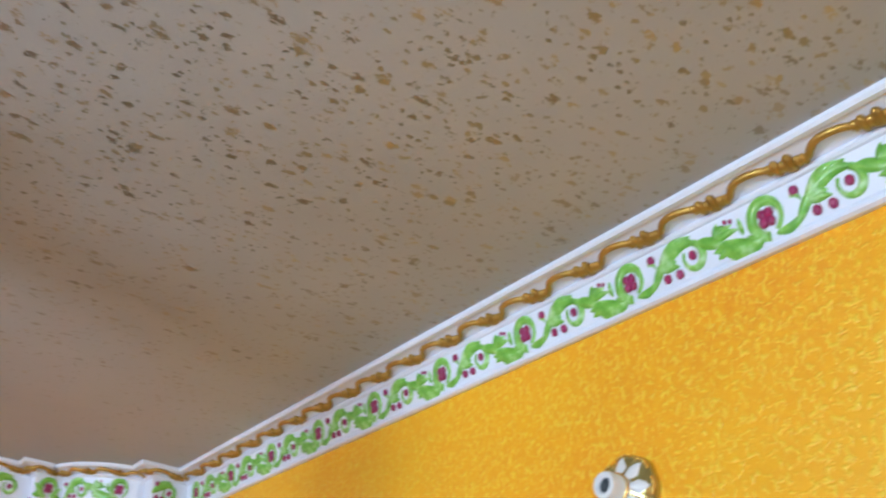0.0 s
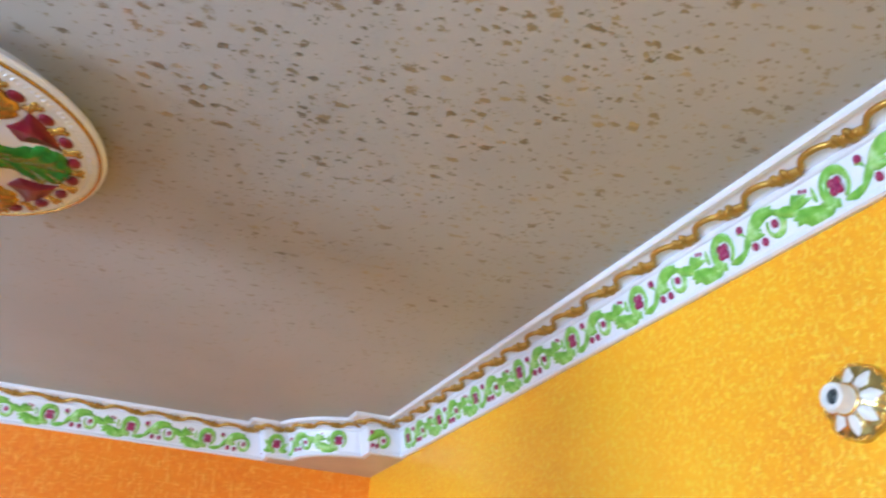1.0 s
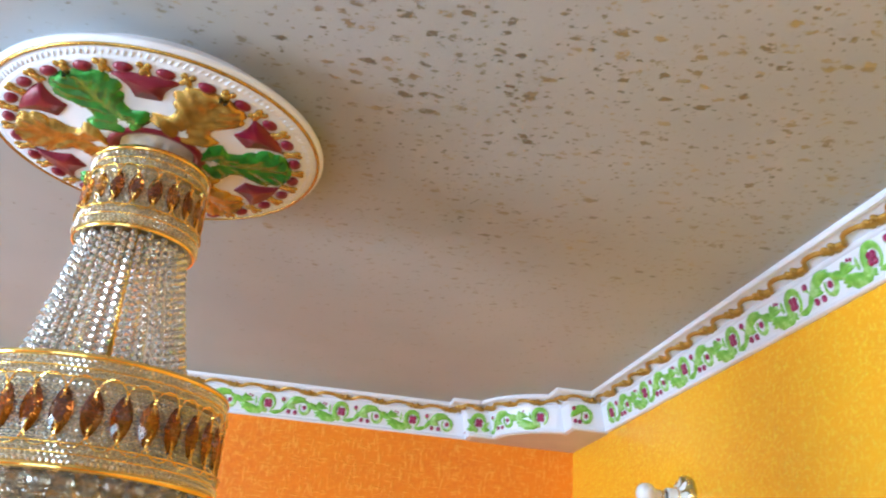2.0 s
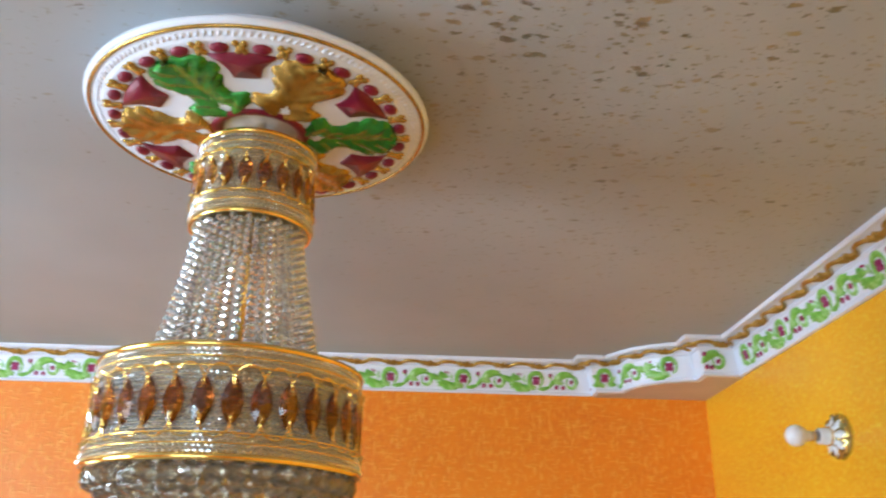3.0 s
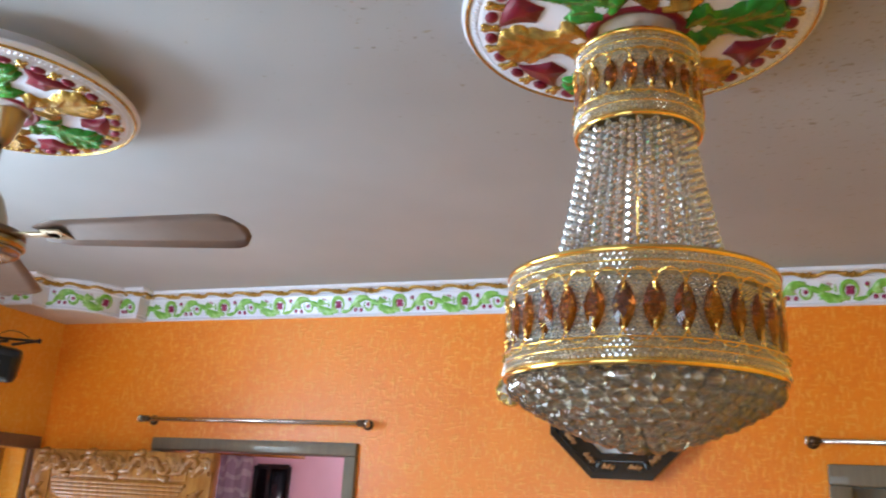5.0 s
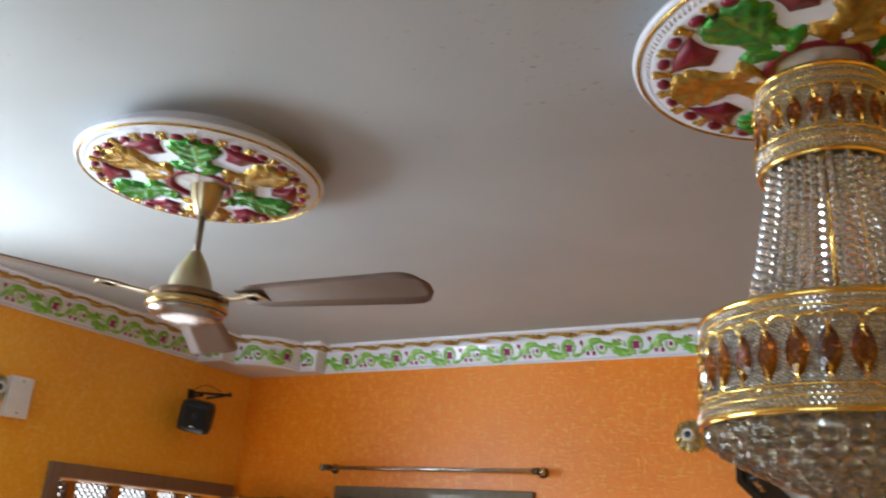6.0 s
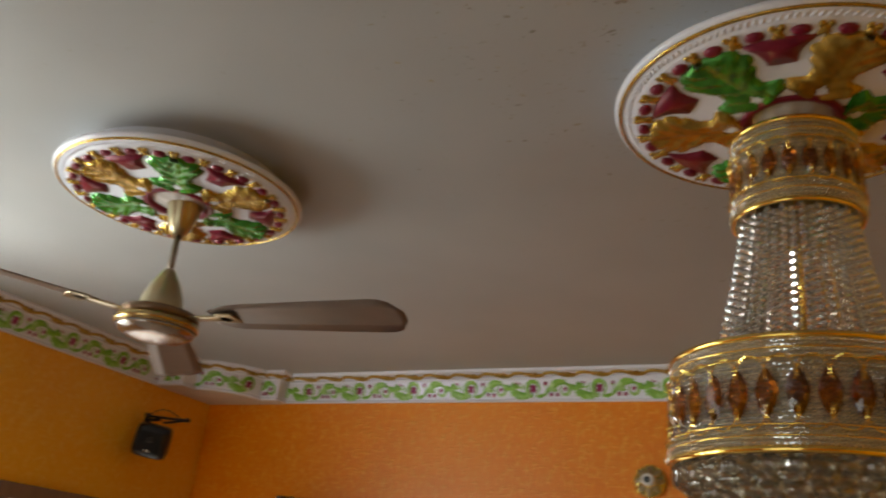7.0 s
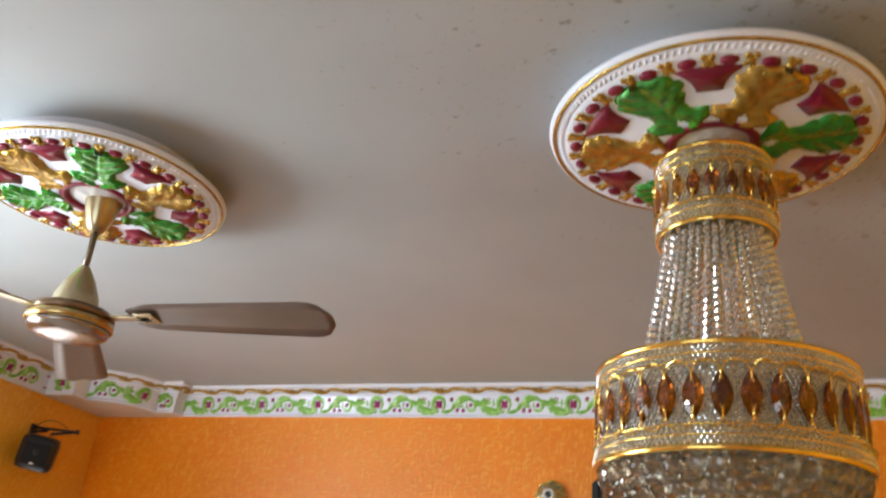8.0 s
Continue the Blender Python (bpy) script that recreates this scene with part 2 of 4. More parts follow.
def ball(bm, at, r, scale=(1, 1, 1), u=8, v=6):
    m = Matrix.Translation(at) @ Matrix.Diagonal((r * scale[0], r * scale[1], r * scale[2], 1))
    bmesh.ops.create_uvsphere(bm, u_segments=u, v_segments=v, radius=1, matrix=m)


def mesh_of(name, bm, material, smooth=True):
    bmesh.ops.recalc_face_normals(bm, faces=bm.faces)
    me = bpy.data.meshes.new(name)
    for f in bm.faces:
        f.smooth = smooth
    bm.to_mesh(me)
    bm.free()
    if material:
        me.materials.append(material)
    return me


def part(name, bm, material, parent=None, label="", smooth=True):
    me = bm if isinstance(bm, bpy.types.Mesh) else mesh_of(name, bm, material, smooth)
    ob = new(name, me)
    ob.parent = parent
    if label:
        tagged(ob, label)
    return ob


def thing(name, label, category, group="", at=None, kind=""):
    ob = new(name)
    ob.empty_display_size = 0.05
    tagged(ob, label, category, group, kind)
    if at is not None:
        ob.matrix_world = at
    return ob


# ---- structure ----
H = 2.75
XE, YN, XW, YS, TH = 1.379, 3.335, -3.05, -2.45, 0.2


def wall(name, material, label, rects):
    bm = bmesh.new()
    for r in rects:
        box(bm, *r)
    ob = part(name, bm, material, smooth=False)
    return tagged(ob, label, "wall", kind="structure")


DOOR1 = (-2.40, -1.45, 2.07)
DOOR2 = (0.36, 1.20, 2.04)
wall("wall_north", MAT_ORANGE, "orange rolled-texture wall with two doorways", [
    (XW - TH, YN, 0, DOOR1[0], YN + TH, H), (DOOR1[0], YN, DOOR1[2], DOOR1[1], YN + TH, H),
    (DOOR1[1], YN, 0, DOOR2[0], YN + TH, H), (DOOR2[0], YN, DOOR2[2], DOOR2[1], YN + TH, H), (DOOR2[1], YN, 0, XE + TH, YN + TH, H)])
wall("wall_east", MAT_YELLOW, "bright yellow rolled-texture wall", [(XE, YS - TH, 0, XE + TH, YN, H)])
DOORW = (2.34, 3.24, 2.03)
WINW = (0.1, 1.4, 0.9, 2.4)
wall("wall_west", MAT_OCHRE, "ochre rolled-texture wall with a doorway and a window", [
    (XW - TH, YS - TH, 0, XW, WINW[0], H), (XW - TH, WINW[0], 0, XW, WINW[1], WINW[2]), (XW - TH, WINW[0], WINW[3], XW, WINW[1], H),
    (XW - TH, WINW[1], 0, XW, DOORW[0], H), (XW - TH, DOORW[0], DOORW[2], XW, DOORW[1], H), (XW - TH, DOORW[1], 0, XW, YN, H)])
# unseen back wall, opened only to let the added south light in
wall("wall_south", MAT_YELLOW, "unseen yellow textured wall with an opening for the added light", [
    (XW, YS - TH, 0, -2.4, YS, H), (-0.3, YS - TH, 0, XE, YS, H), (-2.4, YS - TH, 0, -0.3, YS, 0.85), (-2.4, YS - TH, 2.05, -0.3, YS, H)])
bm = bmesh.new()
box(bm, XW - TH, YS - TH, H, XE + TH, YN + TH, H + 0.15)
tagged(part("ceiling", bm, MAT_CEIL, smooth=False), "off-white ceiling with scattered bronze flakes", "ceiling", kind="structure")
bm = bmesh.new()
box(bm, XW - TH, YS - TH, -0.1, XE + TH, YN + TH, 0)
tagged(part("floor", bm, MAT_FLOOR, smooth=False), "polished beige tiled floor", "floor", kind="structure")

# cornice: profile as (distance from wall, height), swept with mitres
PROFILE = [(0.0, 2.631), (0.011, 2.629), (0.018, 2.632), (0.018, 2.638), (0.013, 2.640), (0.013, 2.643), (0.017, 2.646), (0.036, 2.717),
           (0.041, 2.718), (0.045, 2.722), (0.045, 2.727), (0.043, 2.729), (0.089, 2.742), (0.091, 2.738), (0.100, 2.738), (0.105, 2.743), (0.105, 2.752)]
FACE_LOW, FACE_HIGH = Vector((0.017, 2.646)), Vector((0.036, 2.717))
ARC_R, ARC_N = 0.22, 8


def quarter(centre, heading):
    """Points of the quarter round that bulges into the room, walked with the room on the right."""
    out = []
    for k in range(ARC_N + 1):
        h = heading + math.pi / 2 * k / ARC_N
        out.append((centre[0] + ARC_R * math.sin(h), centre[1] - ARC_R * math.cos(h)))
    return out


NW, NE = (-2.893, 3.262), (1.25, 3.262)
LINE = [(XW, -2.4), (XW, 2.957), (NW[0], 2.957)] + quarter(NW, 0.0) + [(-2.58, 3.262), (-2.58, YN)]
NORTH = len(LINE) - 1
LINE += [(0.937, YN), (0.937, 3.262)] + quarter(NE, -math.pi / 2) + [(1.25, 2.957), (XE, 2.957), (XE, -2.4)]
EAST = len(LINE) - 2
# each run of the cornice: name, first and last point of the line
RUNS = [("cornice_west", 0, 1), ("cornice_return", 1, 2), ("cornice_step", 2, 3), ("cornice_quarter_round", 3, 3 + ARC_N), ("cornice_return", 3 + ARC_N, 4 + ARC_N), ("cornice_step", 4 + ARC_N, NORTH),
        ("cornice_north", NORTH, NORTH + 1), ("cornice_step", NORTH + 1, NORTH + 2), ("cornice_return", NORTH + 2, NORTH + 3), ("cornice_quarter_round", NORTH + 3, NORTH + 3 + ARC_N),
        ("cornice_step", NORTH + 3 + ARC_N, EAST - 1), ("cornice_return", EAST - 1, EAST), ("cornice_east", EAST, EAST + 1)]


def mitre(i):
    p = Vector(LINE[i])
    dirs = []
    if i:
        dirs.append((p - Vector(LINE[i - 1])).normalized())
    if i < len(LINE) - 1:
        dirs.append((Vector(LINE[i + 1]) - p).normalized())
    ns = [Vector((d.y, -d.x)) for d in dirs]
    if len(ns) == 1:
        return ns[0]
    s = ns[0] + ns[1]
    return s / max(0.35, s.length_squared / 2)


def scroll_mesh(kind):
    """The painted vine, for one repeat that starts at a flower (x = 0): the scroll round the flower, or the leafy rest."""
    bm = bmesh.new()

    def arc(cx, cz, r, a0, a1, w0, w1, n=22, shrink=0.12):
        pts, ws = [], []
        for i in range(n + 1):
            f = i / n
            a = radians(a0 + (a1 - a0) * f)
            rr = r * (1 - shrink * f)
            pts.append((cx + rr * math.cos(a), cz + rr * math.sin(a)))
            ws.append(1.5 * (w0 + (w1 - w0) * f) * (0.5 + 0.5 * math.sin(math.pi * min(1, 0.1 + f * 1.1))))
        ribbon(bm, pts, ws, 0.0050)

    def leaf(p, q, bend, w, n=14):
        pts, ws = [], []
        for i in range(n + 1):
            f = i / n
            pts.append((p[0] + (q[0] - p[0]) * f, p[1] + (q[1] - p[1]) * f + bend * math.sin(math.pi * f)))
            ws.append(1.75 * w * (0.15 + 0.85 * math.sin(math.pi * f ** 0.75)))
        ribbon(bm, pts, ws, 0.0058)

    def frond(root, tips, w):
        for tip, bend in tips:
            leaf(root, tip, bend, w, 8)

    if kind in ("ring", "return"):
        arc(0.0, 0.001, 0.0275, 265, -60, 0.0078, 0.0050, 28, 0.10)
        arc(0.003, 0.002, 0.0180, 100, 10, 0.0020, 0.0012, 12)
        frond((-0.012, -0.024), (((-0.040, -0.012), -0.004), ((-0.036, 0.002), -0.006)), 0.0042)
        if kind == "return":
            frond((0.016, -0.024), (((0.048, -0.022), 0.003), ((0.044, 0.006), 0.004)), 0.0050)
            frond((-0.014, -0.020), (((-0.048, 0.010), 0.002), ((-0.046, -0.024), -0.002)), 0.0050)
        return mesh_of("flower_scroll", bm, MAT_GREEN)
    if kind == "sprig":
        leaf((-0.058, -0.010), (0.012, 0.014), 0.017, 0.0088)
        frond((-0.046, 0.008), (((-0.022, 0.030), 0.002), ((-0.004, 0.030), 0.003)), 0.0044)
        arc(0.0, -0.0035, 0.0200, 75, -215, 0.0060, 0.0036, 24, 0.08)
        return mesh_of("vine_scroll", bm, MAT_GREEN)
    if kind == "tail":
        arc(0.1385, -0.0035, 0.0200, 75, -215, 0.0060, 0.0036, 24, 0.08)
        leaf((0.122, 0.018), (0.160, 0.010), 0.004, 0.0070)
        leaf((0.150, 0.012), (0.205, -0.012), 0.002, 0.0064)
        leaf((0.186, -0.006), (0.276, -0.024), -0.011, 0.0098)
        frond((0.186, 0.000), (((0.206, 0.020), 0.003), ((0.222, 0.014), 0.004), ((0.232, 0.004), 0.003)), 0.0040)
        return mesh_of("vine_scroll", bm, MAT_GREEN)
    # stem that climbs away from the flower and arches over the berry
    leaf((0.008, -0.027), (0.070, -0.012), -0.006, 0.0042)
    leaf((0.050, -0.022), (0.092, 0.016), 0.002, 0.0050)
    leaf((0.068, -0.004), (0.150, 0.014), 0.017, 0.0088)
    frond((0.088, 0.014), (((0.112, 0.031), 0.002), ((0.128, 0.031), 0.003), ((0.142, 0.028), 0.003)), 0.0044)
    frond((0.072, -0.006), (((0.104, 0.000), 0.004), ((0.108, -0.010), 0.003), ((0.098, 0.008), 0.003)), 0.0048)
    arc(0.1385, -0.0035, 0.0200, 75, -215, 0.0060, 0.0036, 24, 0.08)
    leaf((0.046, 0.012), (0.062, 0.002), 0.007, 0.0026)
    if kind == "short":
        return mesh_of("vine_scroll", bm, MAT_GREEN)
    # low leaf that sweeps under to the next flower
    leaf((0.150, 0.012), (0.205, -0.012), 0.002, 0.0064)
    leaf((0.186, -0.006), (0.276, -0.024), -0.011, 0.0098)
    frond((0.186, 0.000), (((0.206, 0.020), 0.003), ((0.222, 0.014), 0.004), ((0.232, 0.004), 0.003), ((0.196, 0.026), 0.0)), 0.0040)
    frond((0.206, -0.014), (((0.184, -0.026), -0.002), ((0.178, -0.014), -0.001)), 0.0036)
    leaf((0.238, -0.008), (0.236, 0.020), 0.0, 0.0026)
    return mesh_of("vine_scroll", bm, MAT_GREEN)


def cross_mesh():
    bm = bmesh.new()
    for k in range(4):
        a = radians(45 + 90 * k)
        ball(bm, (0.0090 * math.cos(a), -0.003, 0.0090 * math.sin(a)), 0.0080, (1, 0.55, 1))
    ball(bm, (0, -0.004, 0), 0.0035)
    return mesh_of("flower", bm, MAT_MAGENTA)


def berry_mesh(r):
    bm = bmesh.new()
    ball(bm, (0, -r * 0.3, 0), r, (1, 0.7, 1))
    return mesh_of("berry", bm, MAT_MAGENTA)


def wave_mesh():
    """One scallop of the gilt rope with its leaf clump."""
    bm = bmesh.new()
    rise = ((0.0, -0.012), (0.05, -0.008), (0.10, 0.000), (0.16, 0.007), (0.24, 0.0105), (0.36, 0.0105), (0.48, 0.0075), (0.58, 0.001), (0.66, -0.006), (0.76, -0.010), (0.88, -0.012), (1.0, -0.012))
    tube(bm, [(0.142 * f, -0.003, z) for f, z in rise], 0.0066, 7)
    for f, dz, r, tall in ((0.60, 0.000, 0.0085, 1.0), (0.68, -0.003, 0.0100, 1.35), (0.76, -0.006, 0.0095, 1.0), (0.84, -0.005, 0.0105, 1.45), (0.92, -0.009, 0.0090, 1.0), (0.98, -0.010, 0.0080, 1.1), (0.80, -0.013, 0.0085, 0.8)):
        ball(bm, (0.142 * f, -0.005, dz), r * 1.25, (0.72, 0.7, tall), 7, 5)
    return mesh_of("gilt_scallop", bm, MAT_GOLD)


SCROLL_SHORT, RETURN_SCROLL, SPRIG, TAIL = scroll_mesh("short"), scroll_mesh("return"), scroll_mesh("sprig"), scroll_mesh("tail")
SCROLL, RING, CROSS, BERRY, BERRY_S, WAVE = scroll_mesh("vine"), scroll_mesh("ring"), cross_mesh(), berry_mesh(0.0078), berry_mesh(0.0040), wave_mesh()
PITCH = 0.284


TILT_FACE = math.atan2(FACE_HIGH.x - FACE_LOW.x, FACE_HIGH.y - FACE_LOW.y)


def bent(mesh, r):
    """The mesh leaned like the cornice face and wrapped round an upright cylinder of radius r that bulges towards -y."""
    me = mesh.copy()
    lean = Matrix.Rotation(TILT_FACE, 4, "X") @ Matrix.Diagonal((1, 1.1, 1.13, 1))
    for v in me.vertices:
        x, y, z = lean @ v.co
        v.co = ((r - y) * math.sin(x / r), r - (r - y) * math.cos(x / r), z)
    return me


FACE_R = ARC_R + 0.0265
BENT_SCROLL, BENT_RING, BENT_CROSS = bent(SCROLL, FACE_R), bent(RING, FACE_R), bent(CROSS, FACE_R)


def ornament(parent, start, turn, positions, length, partial=False):
    """Vine repeats and gilt scallops along a run. positions: where each flower stands."""
    tilt = math.atan2(FACE_HIGH.x - FACE_LOW.x, FACE_HIGH.y - FACE_LOW.y)
    mid = (FACE_LOW + FACE_HIGH) / 2
    run = Matrix.Translation((*start, 0)) @ Matrix.Rotation(turn, 4, "Z")

    def put(name, mesh, u, dv):
        f = mid + (FACE_HIGH - FACE_LOW).normalized() * dv
        ob = part(name, mesh, None, parent)
        ob.matrix_world = run @ Matrix.Translation((u, -f.x, f.y)) @ Matrix.Rotation(tilt, 4, "X") @ Matrix.Diagonal((1, 1.1, 1.13, 1))
    if partial == "sprig":
        put("vine_scroll", SPRIG, positions[0], 0)
        for du, dv in ((0.0, -0.003), (-0.040, -0.024), (-0.022, -0.025), (-0.050, 0.021)):
            put("berry", BERRY, positions[0] + du, dv)
        return run
    if positions and not partial and positions[0] > 0.14:
        put("vine_scroll", TAIL, positions[0] - PITCH, 0)
        put("berry", BERRY, positions[0] - PITCH + 0.139, -0.003)
    for u in positions:
        if u + 0.27 < length and not partial:
            put("vine_scroll", SCROLL, u, 0)
        elif u + 0.19 < length and not partial:
            put("vine_scroll", SCROLL_SHORT, u, 0)
        put("flower_scroll", RETURN_SCROLL if partial else RING, u, 0)
        put("flower", CROSS, u, 0)
        for du, dv, m in ((0.139, -0.003, BERRY), (0.055, 0.021, BERRY), (0.080, -0.024, BERRY), (0.106, -0.025, BERRY), (0.212, 0.025, BERRY_S), (0.222, 0.022, BERRY_S), (0.218, -0.027, BERRY_S), (0.230, -0.026, BERRY_S)):
            if u + du < length - 0.01 and not partial:
                put("berry", m, u + du, dv)
    return run


def gilt(parent, run, u0, u1):
    n = max(1, round((u1 - u0) / 0.142))
    step = (u1 - u0) / n
    a, b = Vector(PROFILE[11]), Vector(PROFILE[12])
    c = (a + b) / 2
    slope = math.atan2(b.x - a.x, b.y - a.y)
    for k in range(n):
        ob = part("gilt_scallop", WAVE, None, parent)
        ob.matrix_world = run @ Matrix.Translation((u0 + k * step, -c.x, c.y)) @ Matrix.Rotation(slope, 4, "X") @ Matrix.Diagonal((step / 0.142, 1, 1, 1))


def round_ornament(parent, centre, heading):
    """One vine repeat, its flower and four scallops wrapped round a quarter round."""
    mid = (FACE_LOW + FACE_HIGH) / 2

    def at(angle):
        h = heading + angle
        return Matrix.Translation((centre[0] + ARC_R * math.sin(h), centre[1] - ARC_R * math.cos(h), 0)) @ Matrix.Rotation(h, 4, "Z")
    for name, mesh, u, dv in (("vine_scroll", BENT_SCROLL, 0.0, 0), ("flower_scroll", BENT_RING, 0.278, 0), ("flower", BENT_CROSS, 0.278, 0), ("berry", BERRY, 0.139, -0.003), ("berry", BERRY, 0.055, 0.021),
                              ("berry", BERRY, 0.080, -0.024), ("berry", BERRY, 0.106, -0.025), ("berry", BERRY_S, 0.212, 0.025)):
        f = mid + (FACE_HIGH - FACE_LOW).normalized() * dv
        ob = part(name, mesh, None, parent)
        ob.matrix_world = at(u / FACE_R) @ Matrix.Translation((0, -f.x, f.y))
    a, b = Vector(PROFILE[11]), Vector(PROFILE[12])
    c = (a + b) / 2
    slope = math.atan2(b.x - a.x, b.y - a.y)
    part_len = (ARC_R + c.x) * math.pi / 8
    for k in range(4):
        ob = part("gilt_scallop", WAVE, None, parent)
        ob.matrix_world = at(math.pi / 8 * (k + 0.5)) @ Matrix.Translation((-part_len / 2, -c.x + 0.002, c.y)) @ Matrix.Rotation(slope, 4, "X") @ Matrix.Diagonal((part_len / 0.142, 1, 1, 1))


for name, first, last in RUNS:
    p, q = Vector(LINE[first]), Vector(LINE[last])
    bm = bmesh.new()
    rows = []
    for i in range(first, last + 1):
        o, m = Vector(LINE[i]), mitre(i)
        rows.append([bm.verts.new((o.x + m.x * d, o.y + m.y * d, z)) for d, z in PROFILE])
    for va, vb in zip(rows, rows[1:]):
        for k in range(len(PROFILE) - 1):
            bm.faces.new((va[k], vb[k], vb[k + 1], va[k + 1]))
    ob = part(name, bm, MAT_PLASTER, smooth=False)
    tagged(ob, "white plaster cornice with green vine and gilt scallops", "cornice", kind="structure")
    if name == "cornice_quarter_round":
        round_ornament(ob, *((NW, 0.0) if first < NORTH else (NE, -math.pi / 2)))
        continue
    turn = math.atan2(q.y - p.y, q.x - p.x)
    length = (q - p).length
    if name == "cornice_north":
        us = [0.70 - p.x - PITCH * k for k in range(12)][::-1]
    elif name == "cornice_east":
        us = [p.y - 2.562 + PITCH * k for k in range(-1, 12)]
    elif name == "cornice_west":
        us = [2.70 - p.y - PITCH * k for k in range(8)][::-1]
    else:
        us = [length / 2 + (0.03 if first < NORTH else -0.03)] if name == "cornice_return" else []
    after_round = first in (3 + ARC_N, EAST - 1)
    run = ornament(ob, p, turn, us, length, "sprig" if after_round else name == "cornice_return")
    if name == "cornice_east":
        gilt(ob, run, 0.066, PITCH * 13 + 0.066)
    elif name == "cornice_west":
        gilt(ob, run, length - PITCH * 9 - 0.066, length - 0.066)
    elif name == "cornice_north":
        gilt(ob, run, 0.066, length - 0.066)
    else:
        ahead = 0.066 if (first < NORTH) == (name == "cornice_return") else -0.066
        gilt(ob, run, ahead, length + ahead)

for side, pts in (("soffit_northeast", LINE[NORTH + 1:EAST + 1] + [(XE, YN)]), ("soffit_northwest", LINE[1:NORTH + 1] + [(XW, YN)])):
    bm = bmesh.new()
    n = len(pts)
    low = [bm.verts.new((x, y, 2.628)) for x, y in pts]
    high = [bm.verts.new((x, y, 2.74)) for x, y in pts]
    bm.faces.new(low)
    bm.faces.new(high)
    for k in range(n):
        bm.faces.new((low[k], low[(k + 1) % n], high[(k + 1) % n], high[k]))
    tagged(part(side, bm, MAT_SOFFIT, smooth=False), "beige painted soffit behind the corner cornice", "soffit", kind="structure")

# ---- ceiling medallions ----


def polar(r, deg, z):
    a = radians(deg)
    return (r * math.cos(a), r * math.sin(a), z)


def spread(table, x):
    """Linear reading of a table of (x, value) pairs."""
    for (x0, v0), (x1, v1) in zip(table, table[1:]):
        if x <= x1:
            return v0 + (v1 - v0) * max(0.0, (x - x0) / (x1 - x0))
    return table[-1][1]


LEAF_EDGE = [(0.088, 0.020), (0.094, 0.048), (0.104, 0.072), (0.118, 0.077), (0.131, 0.066), (0.139, 0.045), (0.152, 0.044), (0.166, 0.056),
             (0.184, 0.066), (0.204, 0.068), (0.220, 0.061), (0.234, 0.044), (0.245, 0.012)]


def acanthus_mesh(material):
    """One leaf over the plate, stem towards the middle: a lobed, ruffled blade with two curled lobes at its foot, proud of the plate (towards -z)."""
    bm = bmesh.new()
    n, m = 44, 20
    rows = []
    for i in range(n + 1):
        x = 0.088 + 0.157 * i / n
        w = spread(LEAF_EDGE, x)
        top = x > 0.143
        tooth = abs(math.sin((x - 0.143) * math.pi / 0.034)) if top else abs(math.sin((x - 0.088) * math.pi / 0.028))
        w *= 0.84 + 0.17 * tooth ** 0.6
        row = []
        for j in range(m + 1):
            q = 2 * j / m - 1
            a = abs(q)
            dome = 0.0085 * (1 - a ** 2.6) + 0.003 * math.exp(-((a - 0.6) * 4) ** 2)
            finger = 0.0022 * math.cos((x - 0.9 * a * w - 0.143) * 2 * math.pi / 0.034) * min(1, 2.5 * a) * (1 - a ** 6)
            crumple = 0.0013 * math.sin(210 * x + 7 * q) * math.sin(17 * q + 170 * x) + 0.0008 * math.sin(430 * x - 31 * q)
            groove = 0.0035 * math.exp(-(q * 8) ** 2)
            curl = 0.005 * math.exp(-(((x - 0.114) / 0.014) ** 2 + ((a - 0.62) / 0.2) ** 2))
            relief = dome + finger + crumple - groove + curl
            if a == 1:
                relief = -0.004
            row.append(bm.verts.new((x + (0.004 * a if top else -0.010 * a), q * w, -relief - 0.001)))
        rows.append(row)
    for a, b in zip(rows, rows[1:]):
        for j in range(m):
            bm.faces.new((a[j], b[j], b[j + 1], a[j + 1]))
    return mesh_of("acanthus_leaf", bm, material)


def panel_mesh():
    bm = bmesh.new()
    outline = [(0.2395 + 0.001 * math.sin(math.pi * i / 8), -13.5 + 27 * i / 8) for i in range(9)]
    outline += [(0.2395 - 0.064 * i / 8, 13.5 - 6 * i / 8 - 1.6 * math.sin(math.pi * i / 8)) for i in range(1, 8)]
    outline += [(0.1755 - 0.002 * math.sin(math.pi * i / 8), 7.5 - 15 * i / 8) for i in range(9)]
    outline += [(0.1755 + 0.064 * i / 8, -7.5 - 6 * i / 8 + 1.6 * math.sin(math.pi * i / 8)) for i in range(1, 8)]
    c = polar(0.21, 0, -0.0060)
    low = [bm.verts.new(polar(r, a, 0.001)) for r, a in outline]
    mid = [bm.verts.new(Vector(polar(r, a, -0.004)).lerp(Vector(polar(0.21, 0, -0.004)), 0.06)) for r, a in outline]
    mid_c = bm.verts.new(c)
    k = len(outline)
    for i in range(k):
        j = (i + 1) % k
        bm.faces.new((low[i], low[j], mid[j], mid[i]))
        bm.faces.new((mid[i], mid[j], mid_c))
    return mesh_of("crimson_panel", bm, MAT_FOIL_RED)


